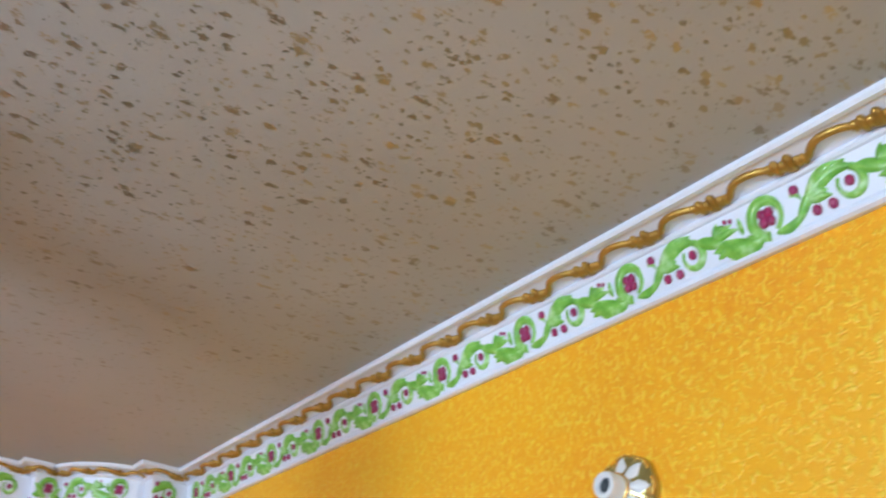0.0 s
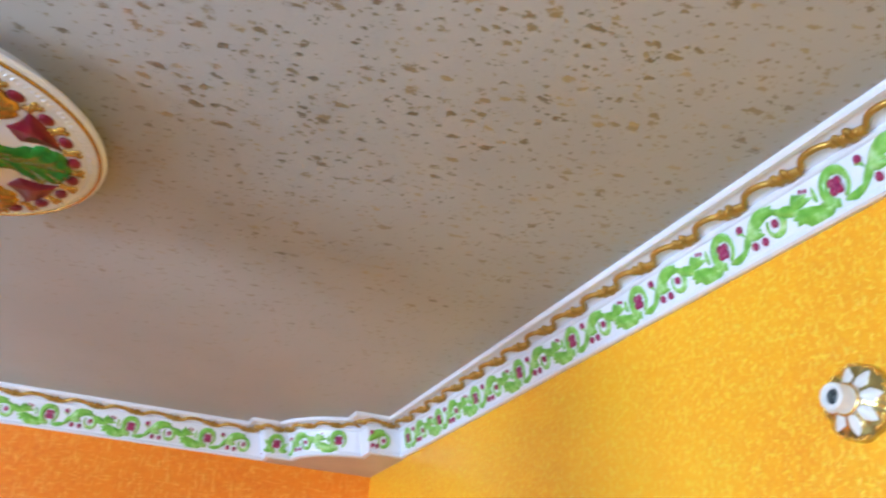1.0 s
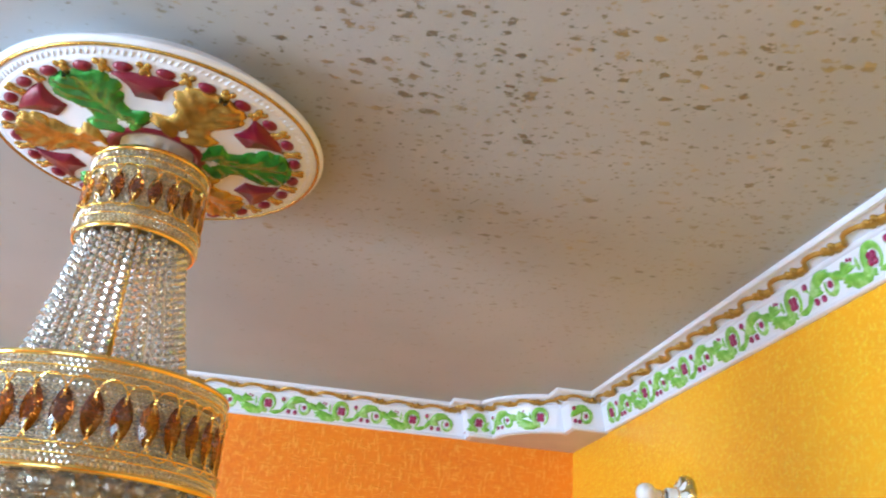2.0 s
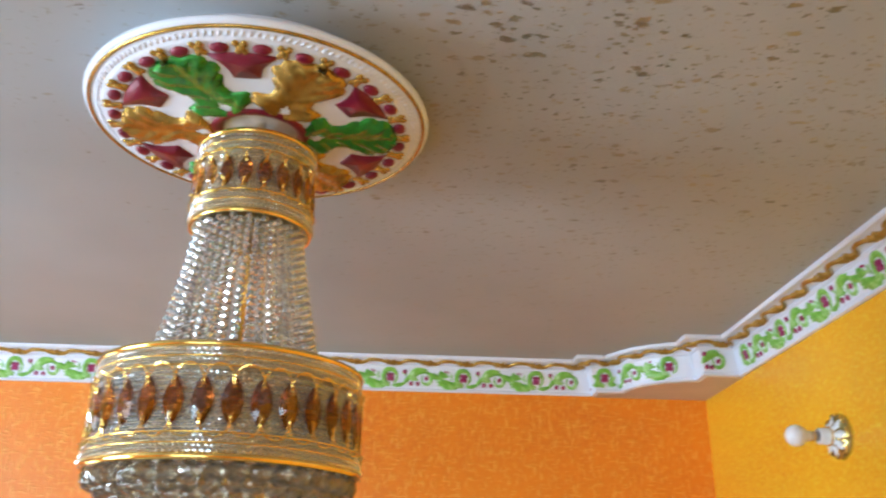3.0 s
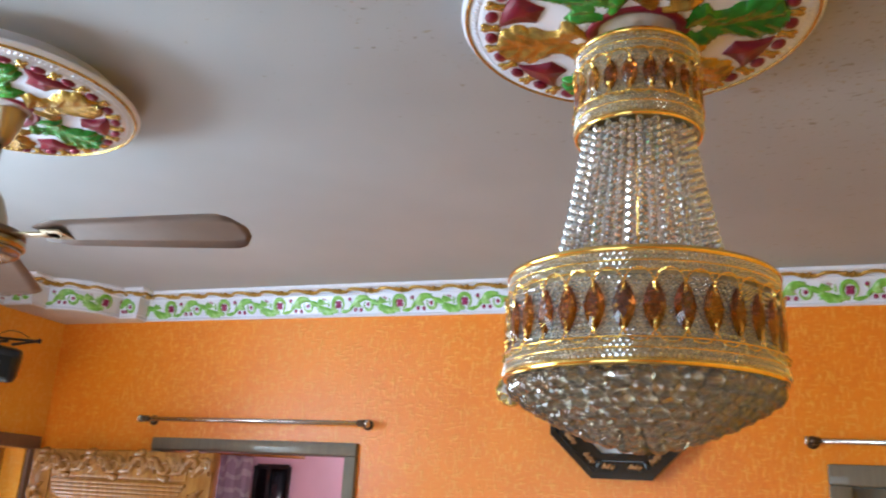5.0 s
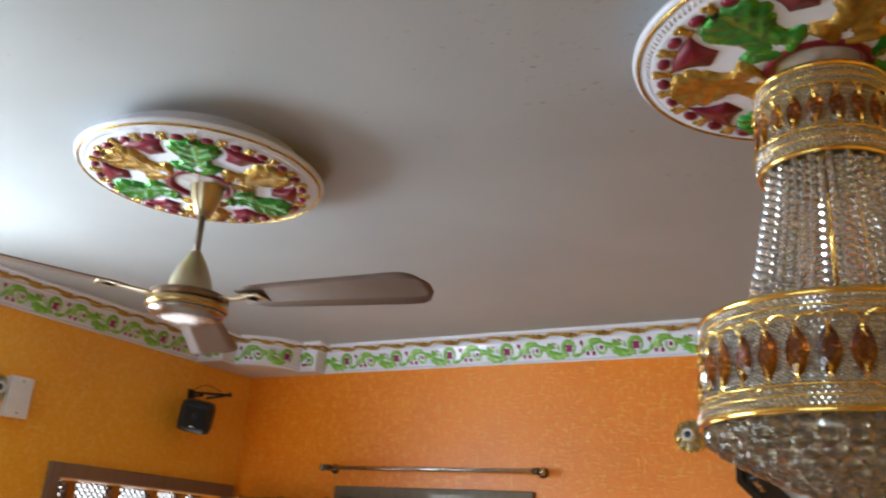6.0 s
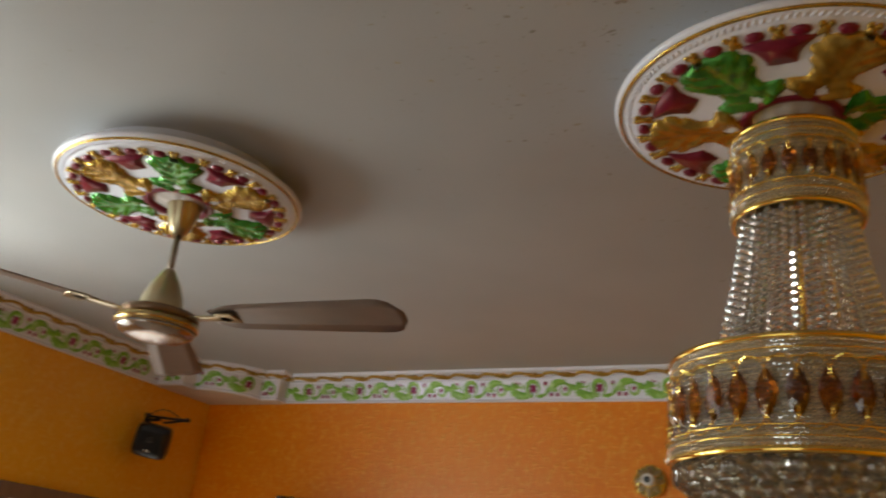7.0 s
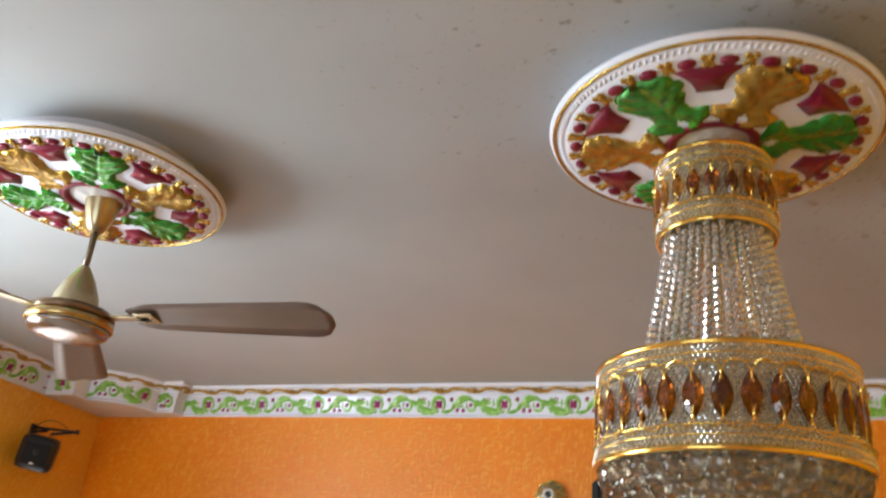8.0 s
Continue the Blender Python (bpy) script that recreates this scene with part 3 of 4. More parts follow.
LEAF_GREEN, LEAF_GOLD, PANEL = acanthus_mesh(MAT_FOIL_GREEN), acanthus_mesh(MAT_FOIL_GOLD), panel_mesh()
bm = bmesh.new()
ball(bm, (0, 0, -0.001), 0.0140, (0.85, 1.15, 0.5), 12, 8)
DOT = mesh_of("crimson_boss", bm, MAT_FOIL_RED)
bm = bmesh.new()
for k, (dx, dy, r) in enumerate(((0.0, 0.0, 0.0085), (0.009, 0.005, 0.006), (0.009, -0.005, 0.006), (-0.009, 0.004, 0.0055), (-0.009, -0.004, 0.0055))):
    ball(bm, (dx, dy, -0.001), r, (1.2, 0.8, 0.5), 8, 6)
SPACER = mesh_of("gilt_spacer", bm, MAT_FOIL_GOLD)
bm = bmesh.new()
lathe(bm, [(0.2965 + 0.0036 * math.cos(a), -0.0222 + 0.0038 * math.sin(a)) for a in [2 * math.pi * k / 8 for k in range(8)]], 96, close=True)
GOLD_RING = mesh_of("gilt_ring", bm, MAT_FOIL_GOLD)
bm = bmesh.new()
lathe(bm, [(0.250, 0.036), (0.254, 0.024), (0.286, -0.002), (0.298, -0.006), (0.3050, -0.009), (0.3065, -0.013), (0.305, -0.018), (0.300, -0.021), (0.293, -0.0225), (0.290, -0.0240), (0.2745, -0.0270), (0.272, -0.0290), (0.268, -0.0302), (0.243, -0.0305),
           (0.18, -0.0325), (0.13, -0.0355), (0.110, -0.0395), (0.098, -0.0405), (0.084, -0.0395), (0.080, -0.0335), (0.06, -0.0315), (0.0, -0.0315)], 96)
PLATE = mesh_of("plate", bm, MAT_PLASTER)
bm = bmesh.new()
for k in range(150):
    a = 2 * math.pi * k / 150
    m = Matrix.Rotation(a, 4, "Z") @ Matrix.Translation((0.2822, 0, -0.0254)) @ Matrix.Rotation(radians(-11), 4, "Y") @ Matrix.Rotation(0.5, 4, "Z") @ Matrix.Diagonal((0.011, 0.005, 0.0022, 1))
    bmesh.ops.create_cube(bm, size=1, matrix=m)
RIBS = mesh_of("ribbed_border", bm, MAT_PLASTER)
bm = bmesh.new()
lathe(bm, [(0.090, -0.0385), (0.087, -0.0435), (0.073, -0.0425), (0.064, -0.0295)], 48)
CENTRE_RING = mesh_of("crimson_ring", bm, MAT_FOIL_RED)
bm = bmesh.new()
rows = []
for i in range(7):
    r = 0.066 * i / 6
    rows.append([bm.verts.new((r * math.cos(2 * math.pi * k / 48), r * math.sin(2 * math.pi * k / 48), -0.0345 - 0.006 * (1 - (i / 6) ** 2) - 0.002 * abs(math.cos(4 * 2 * math.pi * k / 48)) * math.sin(math.pi * i / 6))) for k in range(48)])
for a, b in zip(rows, rows[1:]):
    for k in range(48):
        bm.faces.new((a[k], a[(k + 1) % 48], b[(k + 1) % 48], b[k]))
bmesh.ops.remove_doubles(bm, verts=bm.verts, dist=1e-6)
CENTRE = mesh_of("rosette", bm, MAT_GREY_PLASTER)


def medallion(x, y, turn, size, label):
    t = thing("ceiling_medallion", label, "ceiling medallion", "ceiling medallions", pose(x, y, H - 0.035, 0, 0, turn) @ Matrix.Diagonal((size, size, 1, 1)))
    for name, me in (("plate", PLATE), ("ribbed_border", RIBS), ("gilt_ring", GOLD_RING), ("crimson_ring", CENTRE_RING), ("rosette", CENTRE)):
        part(name, me, None, t)
    for k in range(6):
        ob = part("acanthus_leaf", LEAF_GREEN if k % 2 else LEAF_GOLD, None, t, "metallic green leaf" if k % 2 else "gilded leaf")
        ob.matrix_basis = pose(0, 0, -0.0328, 0, 0, -60 - 60 * k)
        ob = part("crimson_panel", PANEL, None, t)
        ob.matrix_basis = pose(0, 0, -0.0316, 0, 0, -90 + 60 * k)
    for k in range(24):
        ob = part("crimson_boss", DOT, None, t)
        ob.matrix_basis = pose(*polar(0.2545, 15 * k + 7.5, -0.0308), 0, 0, 15 * k + 7.5)
        ob = part("gilt_spacer", SPACER, None, t)
        ob.matrix_basis = pose(*polar(0.2545, 15 * k, -0.0308), 0, 0, 15 * k) @ Matrix.Diagonal((1.15, 1.3, 1.2, 1))
    return t


medallion(-0.1085, 1.462, 1.0, 1.0, "white plaster medallion with green, gilt and crimson leaves above the chandelier")
medallion(-1.516, 1.434, 70, 0.98, "white plaster medallion with green, gilt and crimson leaves above the fan")

# ---- chandelier ----


def bead_row(verts_faces, ring_r, z, n, r, scale=(1, 1, 1), phase=0.0):
    """Append faceted beads round a ring to a (verts, faces) store; bipyramids of six sides."""
    vs, fs = verts_faces
    for k in range(n):
        a = 2 * math.pi * (k + phase) / n
        c = Vector((ring_r * math.cos(a), ring_r * math.sin(a), z))
        out, side = Vector((math.cos(a), math.sin(a), 0)), Vector((-math.sin(a), math.cos(a), 0))
        b = len(vs)
        for lat, rad in ((0.95, 0.25), (0.45, 0.9), (-0.45, 0.9), (-0.95, 0.25)):
            for j in range(7):
                t = 2 * math.pi * (j + 0.5 * (lat > 0)) / 7
                vs.append(c + out * (r * scale[0] * lat) + side * (r * scale[1] * rad * math.cos(t)) + Vector((0, 0, r * scale[2] * rad * math.sin(t))))
        for q in range(3):
            for j in range(7):
                i = (j + 1) % 7
                fs.append((b + q * 7 + j, b + q * 7 + i, b + q * 7 + 7 + i, b + q * 7 + 7 + j))
        fs.append(tuple(b + j for j in range(6, -1, -1)))
        fs.append(tuple(b + 21 + j for j in range(7)))


def raw(name, store, material):
    me = bpy.data.meshes.new(name)
    me.from_pydata([tuple(v) for v in store[0]], [], store[1])
    me.materials.append(material)
    return me


def gem_mesh(w, h):
    bm = bmesh.new()
    n = 14
    rim, inner = [], []
    for k in range(n):
        a = 2 * math.pi * k / n
        y = w / 2 * math.cos(a) * (1 - 0.34 * abs(math.sin(a)) ** 1.5)
        z = h / 2 * math.sin(a)
        rim.append(bm.verts.new((0, y, z)))
        inner.append(bm.verts.new((0.006, y * 0.5, z * 0.55)))
    back = bm.verts.new((-0.006, 0, 0))
    for k in range(n):
        j = (k + 1) % n
        bm.faces.new((rim[k], rim[j], inner[j], inner[k]))
        bm.faces.new((rim[j], rim[k], back))
    bm.faces.new(inner)
    return mesh_of("amber_gem", bm, MAT_AMBER, smooth=False)


def loop_mesh(radius, wire):
    """An arch of rope made of tiny gilt grains, bent slightly round the drum."""
    bm = bmesh.new()
    n = 38
    pts = []
    for k in range(n):
        a = radians(-32 + 244 * k / (n - 1))
        pts.append((0.0055 - 0.004 * math.cos(a) ** 2, radius * math.cos(a), 1.12 * radius * math.sin(a)))
    tube(bm, pts, wire, 5, taper=[1.3 if k % 2 else 0.65 for k in range(n)])
    return mesh_of("gilt_loop", bm, MAT_BRIGHT_GOLD, smooth=False)


def torus(name, r, z, rr, material, squash=1.0, n=72):
    bm = bmesh.new()
    lathe(bm, [(r + rr * math.cos(2 * math.pi * k / 8), z + rr * squash * math.sin(2 * math.pi * k / 8)) for k in range(8)], n, close=True)
    return part(name, bm, material, chandelier)


MAT_CHAMPAGNE = glass("champagne_crystal", (0.90, 0.80, 0.60), 0.03, 1.56, 0.8)
MAT_DROP = glass("smoky_crystal", (0.80, 0.76, 0.66), 0.03, 1.52, 0.97)
CX, CY = -0.112, 1.488
chandelier = thing("chandelier", "gold and clear crystal chandelier with rows of amber gems", "chandelier", at=pose(CX, CY, 0))


def drum(r, z_low, z_high, gems, gw, gh, rim, flare, fill):
    """A gilt drum: rims, crystal bead bands, and amber gems in interlaced rope loops over a net of small crystals."""
    zc = (z_low + z_high) / 2 - 0.002
    bm = bmesh.new()
    lathe(bm, [(r - 0.012, z_low + 0.004), (r - 0.009, zc), (r - 0.012, z_high - 0.004)], 72)
    part("sleeve", bm, MAT_SLEEVE, chandelier, "pale gilt mesh sleeve")
    torus("rim", r + 0.003, z_high, rim, MAT_BRIGHT_GOLD, 1.5)
    torus("rim", r + flare - 0.002, z_low, rim, MAT_BRIGHT_GOLD, 1.7)
    band = (z_high - z_low - gh * 1.35) / 2
    for z0, z1, out in ((z_high - 0.004, z_high - band, 0.0), (z_low + band, z_low + 0.004, flare)):
        store = ([], [])
        rows = max(2, int(abs(z1 - z0) / 0.0066))
        for q in range(rows):
            f = (q + 0.5) / rows
            bead_row(store, r + 0.001 + out * f, z0 + (z1 - z0) * f, int(2 * math.pi * r / 0.0086), 0.0042, (0.9, 1.0, 0.85), 0.5 * (q % 2))
        tagged(part("crystal_band", raw("crystal_band", store, MAT_CHAMPAGNE), None, chandelier, "rows of small clear crystals"), kind="stuff")
        torus("wire", r + 0.0035 + 0.4 * out, z0 + (z1 - z0) * 0.5, 0.0012, MAT_BRIGHT_GOLD)
        torus("wire", r + 0.0035 + (out if z1 < zc - gh * 0.7 else 0.0), z1 if out == 0.0 else z0, 0.0014, MAT_BRIGHT_GOLD)
    gem, loop = gem_mesh(gw, gh), loop_mesh(math.pi * r / gems * 1.02, 0.0014)
    net = ([], [])
    rows = int(gh * 1.3 / 0.0078)
    for q in range(rows):
        bead_row(net, r - 0.0035, zc + gh * 0.65 - gh * 1.3 * (q + 0.5) / rows, int(2 * math.pi * r / 0.0090), 0.0046, (0.9, 0.95, 0.9), 0.5 * (q % 2))
    tagged(part("crystal_net", raw("crystal_net", net, fill), None, chandelier, "net of small clear crystals"), kind="stuff")
    for k in range(gems):
        m = Matrix.Rotation(2 * math.pi * k / gems, 4, "Z") @ Matrix.Translation((r + 0.001, 0, zc))
        g = part("amber_gem", gem, None, chandelier)
        g.matrix_basis = m
        for rise, flip in ((0.40, 0), (-0.40, math.pi)):
            g = part("gilt_loop", loop, None, chandelier)
            g.matrix_basis = Matrix.Rotation(2 * math.pi * (k + 0.5) / gems, 4, "Z") @ Matrix.Translation((r + 0.0022 + 0.001 * (k % 2), 0, zc + rise * gh)) @ Matrix.Rotation(flip, 4, "X")


MAT_SLEEVE = plain("pale_gilt_mesh", (0.52, 0.44, 0.31), 0.3, 0.6, 0.3, 120, 0.001)
drum(0.102, 2.49, 2.640, 20, 0.0262, 0.058, 0.0029, 0.004, MAT_CHAMPAGNE)
drum(0.2075, 2.072, 2.230, 32, 0.0325, 0.070, 0.0032, 0.007, MAT_CRYSTAL)
bm = bmesh.new()
lathe(bm, [(0.0, 2.70), (0.040, 2.70), (0.044, 2.69), (0.03, 2.672), (0.04, 2.660), (0.1, 2.648), (0.102, 2.642), (0.09, 2.642), (0.0, 2.655)], 48)
part("top_plate", bm, MAT_BRIGHT_GOLD, chandelier)
bm = bmesh.new()
tube(bm, [(0.0, 0.0, 2.69), (0.0, 0.0, 2.21)], 0.0045, 8)
tube(bm, [(0.0, 0.012, 2.66), (0.004, 0.012, 2.40), (0.0, 0.010, 2.21)], 0.0016, 6)
part("stem", bm, MAT_BRIGHT_GOLD, chandelier)
bm = bmesh.new()
lathe(bm, [(0.0, 2.215), (0.05, 2.215), (0.055, 2.20), (0.05, 2.19), (0.0, 2.185)], 32)
part("lamp_plate", bm, MAT_BRIGHT_GOLD, chandelier)
# hanging bead strands between the drums
STRANDS = []
for shift in (0.0, 0.5):
    store = ([], [])
    for k in range(18):
        f = (k + shift) / 17.5
        bead_row(store, 0.090 + 0.046 * f ** 1.25, 2.484 - 0.242 * f, 1, 0.0068, (1.0, 1.0, 1.0))
    STRANDS.append(raw("bead_strand", store, MAT_CRYSTAL))
for k in range(44):
    s = tagged(part("bead_strand", STRANDS[k % 2], None, chandelier), kind="stuff")
    s.matrix_basis = Matrix.Rotation(2 * math.pi * k / 44, 4, "Z")
# crystal bowl below: faceted drops hung in rings over an added frosted liner
bm = bmesh.new()
bmesh.ops.create_icosphere(bm, subdivisions=2, radius=1, matrix=Matrix.Diagonal((0.0145, 0.0172, 0.0165, 1)))
DROP = mesh_of("crystal", bm, MAT_DROP, smooth=False)
for q, (r, z) in enumerate(((0.196, 2.055), (0.178, 2.042), (0.157, 2.030), (0.134, 2.018), (0.109, 2.007), (0.084, 1.997), (0.057, 1.988), (0.029, 1.981))):
    n = max(5, int(2 * math.pi * r / 0.031))
    for k in range(n):
        a = 360 * (k + 0.5 * (q % 2)) / n
        part("crystal", DROP, None, chandelier).matrix_basis = pose(*polar(r, a, z), 0, 18 + 5 * q, a)
    torus("wire", r - 0.008, z + 0.012, 0.0013, MAT_BRIGHT_GOLD, n=48)
# liner added to dim the light that passes through the drops
bm = bmesh.new()
lathe(bm, [(0.196, 2.068), (0.180, 2.056), (0.150, 2.040), (0.110, 2.021), (0.06, 2.001), (0.0, 1.993)], 48)
part("added_bowl_liner", bm, glass("frosted_liner", (0.50, 0.45, 0.38), 0.25, 1.2), chandelier)
for k in range(5):
    a = 2 * math.pi * k / 5
    bm = bmesh.new()
    lathe(bm, [(0.0, 2.185), (0.014, 2.185), (0.015, 2.15), (0.012, 2.147), (0.0, 2.147)], 16)
    ob = part("lamp_socket", bm, MAT_WHITE, chandelier)
    ob.location = (0.1 * math.cos(a), 0.1 * math.sin(a), 0)
    bm = bmesh.new()
    tube(bm, [(0.04 * math.cos(a), 0.04 * math.sin(a), 2.20), (0.1 * math.cos(a), 0.1 * math.sin(a), 2.188)], 0.004, 6)
    part("arm", bm, MAT_BRIGHT_GOLD, chandelier)

# ---- ceiling fan ----
fan = thing("ceiling_fan", "antique brass ceiling fan with brown blades on a short rod", "ceiling fan", at=pose(-1.512, 1.452, 0))
bm = bmesh.new()
lathe(bm, [(0.0, 2.722), (0.050, 2.722), (0.052, 2.712), (0.046, 2.690), (0.036, 2.645), (0.024, 2.612), (0.016, 2.598), (0.0, 2.596)], 40)
part("canopy", bm, MAT_BRASS, fan)
bm = bmesh.new()
lathe(bm, [(0.0, 2.60), (0.0078, 2.60), (0.0078, 2.49), (0.0, 2.49)], 20)
part("rod", bm, plain("dull_brown_rod", (0.22, 0.17, 0.13), 0.35, 0.6), fan)
bm = bmesh.new()
lathe(bm, [(0.0, 2.508), (0.011, 2.507), (0.016, 2.500), (0.034, 2.470), (0.048, 2.435), (0.054, 2.405), (0.052, 2.400), (0.0, 2.400)], 40)
part("bell_cover", bm, MAT_BRASS, fan)
bm = bmesh.new()
lathe(bm, [(0.0, 2.404), (0.06, 2.403), (0.094, 2.397), (0.100, 2.391), (0.101, 2.381), (0.096, 2.378), (0.0, 2.378)], 56)
part("motor_top", bm, plain("brown_bronze", (0.22, 0.14, 0.09), 0.3, 0.8), fan).scale = (0.94, 0.94, 1)
bm = bmesh.new()
lathe(bm, [(0.0, 2.378), (0.095, 2.378), (0.102, 2.374), (0.1025, 2.362), (0.098, 2.357), (0.0, 2.357)], 56)
part("motor_band", bm, plain("gold_band", (0.48, 0.35, 0.16), 0.25, 1.0), fan).scale = (0.94, 0.94, 1)
bm = bmesh.new()
lathe(bm, [(0.0, 2.357), (0.097, 2.357), (0.092, 2.346), (0.072, 2.336), (0.04, 2.331), (0.0, 2.330)], 56)
part("motor_dish", bm, plain("rosy_chrome", (0.40, 0.34, 0.31), 0.24, 0.95), fan).scale = (0.94, 0.94, 1)
bm = bmesh.new()
n = 24
rows = []
for i in range(n + 1):
    s = i / n
    x = 0.15 + 0.475 * s
    w = 0.046 + 0.024 * s ** 0.8
    if s > 0.88:
        w *= math.sqrt(max(0.0, 1 - ((s - 0.88) / 0.125) ** 2)) * 0.98 + 0.02
    if s < 0.1:
        w *= 0.6 + 4.0 * s
    top = [bm.verts.new((x, w * q, 0.0022 + 0.004 * (1 - q * q) - 0.20 * w * q)) for q in (-1, -0.5, 0, 0.5, 1)]
    low = [bm.verts.new((x, w * q, -0.0005 + 0.004 * (1 - q * q) - 0.20 * w * q)) for q in (-1, -0.5, 0, 0.5, 1)]
    rows.append(top + low[::-1])
for a, b in zip(rows, rows[1:]):
    for k in range(10):
        bm.faces.new((a[k], b[k], b[(k + 1) % 10], a[(k + 1) % 10]))
bm.faces.new(rows[0])
bm.faces.new(rows[-1][::-1])
BLADE = mesh_of("blade", bm, MAT_BLADE)
bm = bmesh.new()
box(bm, 0.085, -0.016, -0.004, 0.20, 0.016, 0.0, 0.0015)
box(bm, 0.17, -0.03, -0.004, 0.215, 0.03, 0.0, 0.0015)
for dx, dy in ((0.18, -0.018), (0.18, 0.018), (0.203, 0.0)):
    ball(bm, (dx, dy, -0.004), 0.004, (1, 1, 0.6))
BRACKET = mesh_of("blade_bracket", bm, MAT_BRASS)
for k in range(3):
    b = part("blade", BLADE, None, fan, "brown painted blade")
    b.matrix_basis = pose(0, 0, 2.384, 0, 0, 8 + 120 * k)
    c = part("blade_bracket", BRACKET, None, b)

# ---- wall lamp holders ----
bm = bmesh.new()
n = 64
rows = []
for r0, z in ((0.060, 0.0), (0.060, 0.008), (0.054, 0.014), (0.040, 0.020), (0.028, 0.026), (0.022, 0.030), (0.0, 0.030)):
    rows.append([bm.verts.new(((r0 * (1 + 0.05 * abs(math.cos(4 * t)) * (r0 > 0.05))) * math.cos(t), (r0 * (1 + 0.05 * abs(math.cos(4 * t)) * (r0 > 0.05))) * math.sin(t), z + 0.004 * abs(math.cos(4 * t)) * (0.03 < r0 < 0.058))) for t in [2 * math.pi * k / n for k in range(n)]])
for a, b in zip(rows, rows[1:]):
    for k in range(n):
        bm.faces.new((a[k], a[(k + 1) % n], b[(k + 1) % n], b[k]))
bmesh.ops.remove_doubles(bm, verts=bm.verts, dist=1e-6)
HOLDER_PLATE = mesh_of("plate", bm, plain("antique_gold_plastic", (0.55, 0.46, 0.18), 0.2, 0.9, 0.2, 60))
bm = bmesh.new()
rows = []
for i in range(8):
    s = i / 7
    r = 0.026 + 0.029 * s
    w = (0.004 + 0.0080 * math.sin(math.pi * (0.15 + 0.62 * s))) * (1 - 0.35 * max(0, s - 0.85) * 6)
    rows.append([bm.verts.new((r, w * q, 0.0295 - 0.0145 * s + 0.0045 * (1 - q * q) - 0.002 * abs(q))) for q in (-1, -0.5, 0, 0.5, 1)])
for a, b in zip(rows, rows[1:]):
    for k in range(4):
        bm.faces.new((a[k], b[k], b[k + 1], a[k + 1]))
PETAL = mesh_of("petal", bm, MAT_WHITE)
bm = bmesh.new()
for i in range(9):
    f = i / 8
    ball(bm, (0.056 + 0.004 * math.sin(math.pi * f), -0.013 + 0.026 * f, 0.0145), 0.0028, (1, 1, 1), 6, 5)
EDGE = mesh_of("gilt_edge", bm, MAT_BRIGHT_GOLD)
bm = bmesh.new()
lathe(bm, [(0.0, 0.028), (0.026, 0.028), (0.026, 0.034), (0.0225, 0.036), (0.0225, 0.062), (0.021, 0.066), (0.0145, 0.066), (0.0135, 0.058), (0.0, 0.056)], 32)
SOCKET = mesh_of("socket", bm, MAT_WHITE)
bm = bmesh.new()
lathe(bm, [(0.0, 0.0575), (0.0125, 0.0585), (0.012, 0.0605), (0.0, 0.0605)], 20)
box(bm, -0.006, -0.001, 0.06, -0.003, 0.001, 0.064)
box(bm, 0.003, -0.001, 0.06, 0.006, 0.001, 0.064)
CONTACT = mesh_of("contact", bm, plain("dark_contact", (0.06, 0.07, 0.08), 0.4, 0.5))
bm = bmesh.new()
lathe(bm, [(0.0245 + 0.0022 * math.cos(2 * math.pi * k / 8), 0.036 + 0.0022 * math.sin(2 * math.pi * k / 8)) for k in range(8)], 40, close=True)
HRING = mesh_of("gilt_collar", bm, MAT_BRIGHT_GOLD)


GILT_PETAL = PETAL.copy()
GILT_PETAL.materials[0] = MAT_BRASS


def lamp_holder(at, petal=PETAL):
    t = thing("lamp_holder", "white and gold flower-shaped bulb holder without a bulb", "lamp holder", "wall lamp holders", at)
    for name, me in (("plate", HOLDER_PLATE), ("socket", SOCKET), ("contact", CONTACT), ("gilt_collar", HRING)):
        part(name, me, None, t)
    for k in range(8):
        for name, me in (("petal", petal), ("gilt_edge", EDGE)):
            part(name, me, None, t).matrix_basis = pose(0, 0, 0, 0, 0, 45 * k)


lamp_holder(Matrix.Translation((XE, 0.908, 2.316)) @ Matrix.Rotation(radians(-90), 4, "Y"))
lamp_holder(Matrix.Translation((XE, 2.362, 2.320)) @ Matrix.Rotation(radians(-90), 4, "Y"))
bulb = thing("light_bulb", "unlit round frosted white bulb in a wall holder", "light bulb", at=Matrix.Translation((XE, 2.362, 2.320)) @ Matrix.Rotation(radians(-90), 4, "Y"))
bm = bmesh.new()
lathe(bm, [(0.0, 0.062), (0.013, 0.062), (0.013, 0.080), (0.0145, 0.086), (0.0, 0.086)], 24)
part("cap", bm, MAT_STEEL, bulb)
bm = bmesh.new()
lathe(bm, [(0.0, 0.086), (0.0140, 0.086), (0.0150, 0.096)] + [(0.030 * math.sin(a), 0.127 - 0.030 * math.cos(a)) for a in [radians(32 + 148 * k / 14) for k in range(14)]] + [(0.0, 0.157)], 32)
part("globe", bm, plain("frosted_bulb_glass", (0.80, 0.78, 0.80), 0.2, vary=0.02, coat=0.4), bulb)
lamp_holder(Matrix.Translation((-0.803, YN, 2.324)) @ Matrix.Rotation(radians(90), 4, "X"), GILT_PETAL)
lamp_holder(Matrix.Translation((XW, 1.965, 2.322)) @ Matrix.Rotation(radians(90), 4, "Y"), GILT_PETAL)

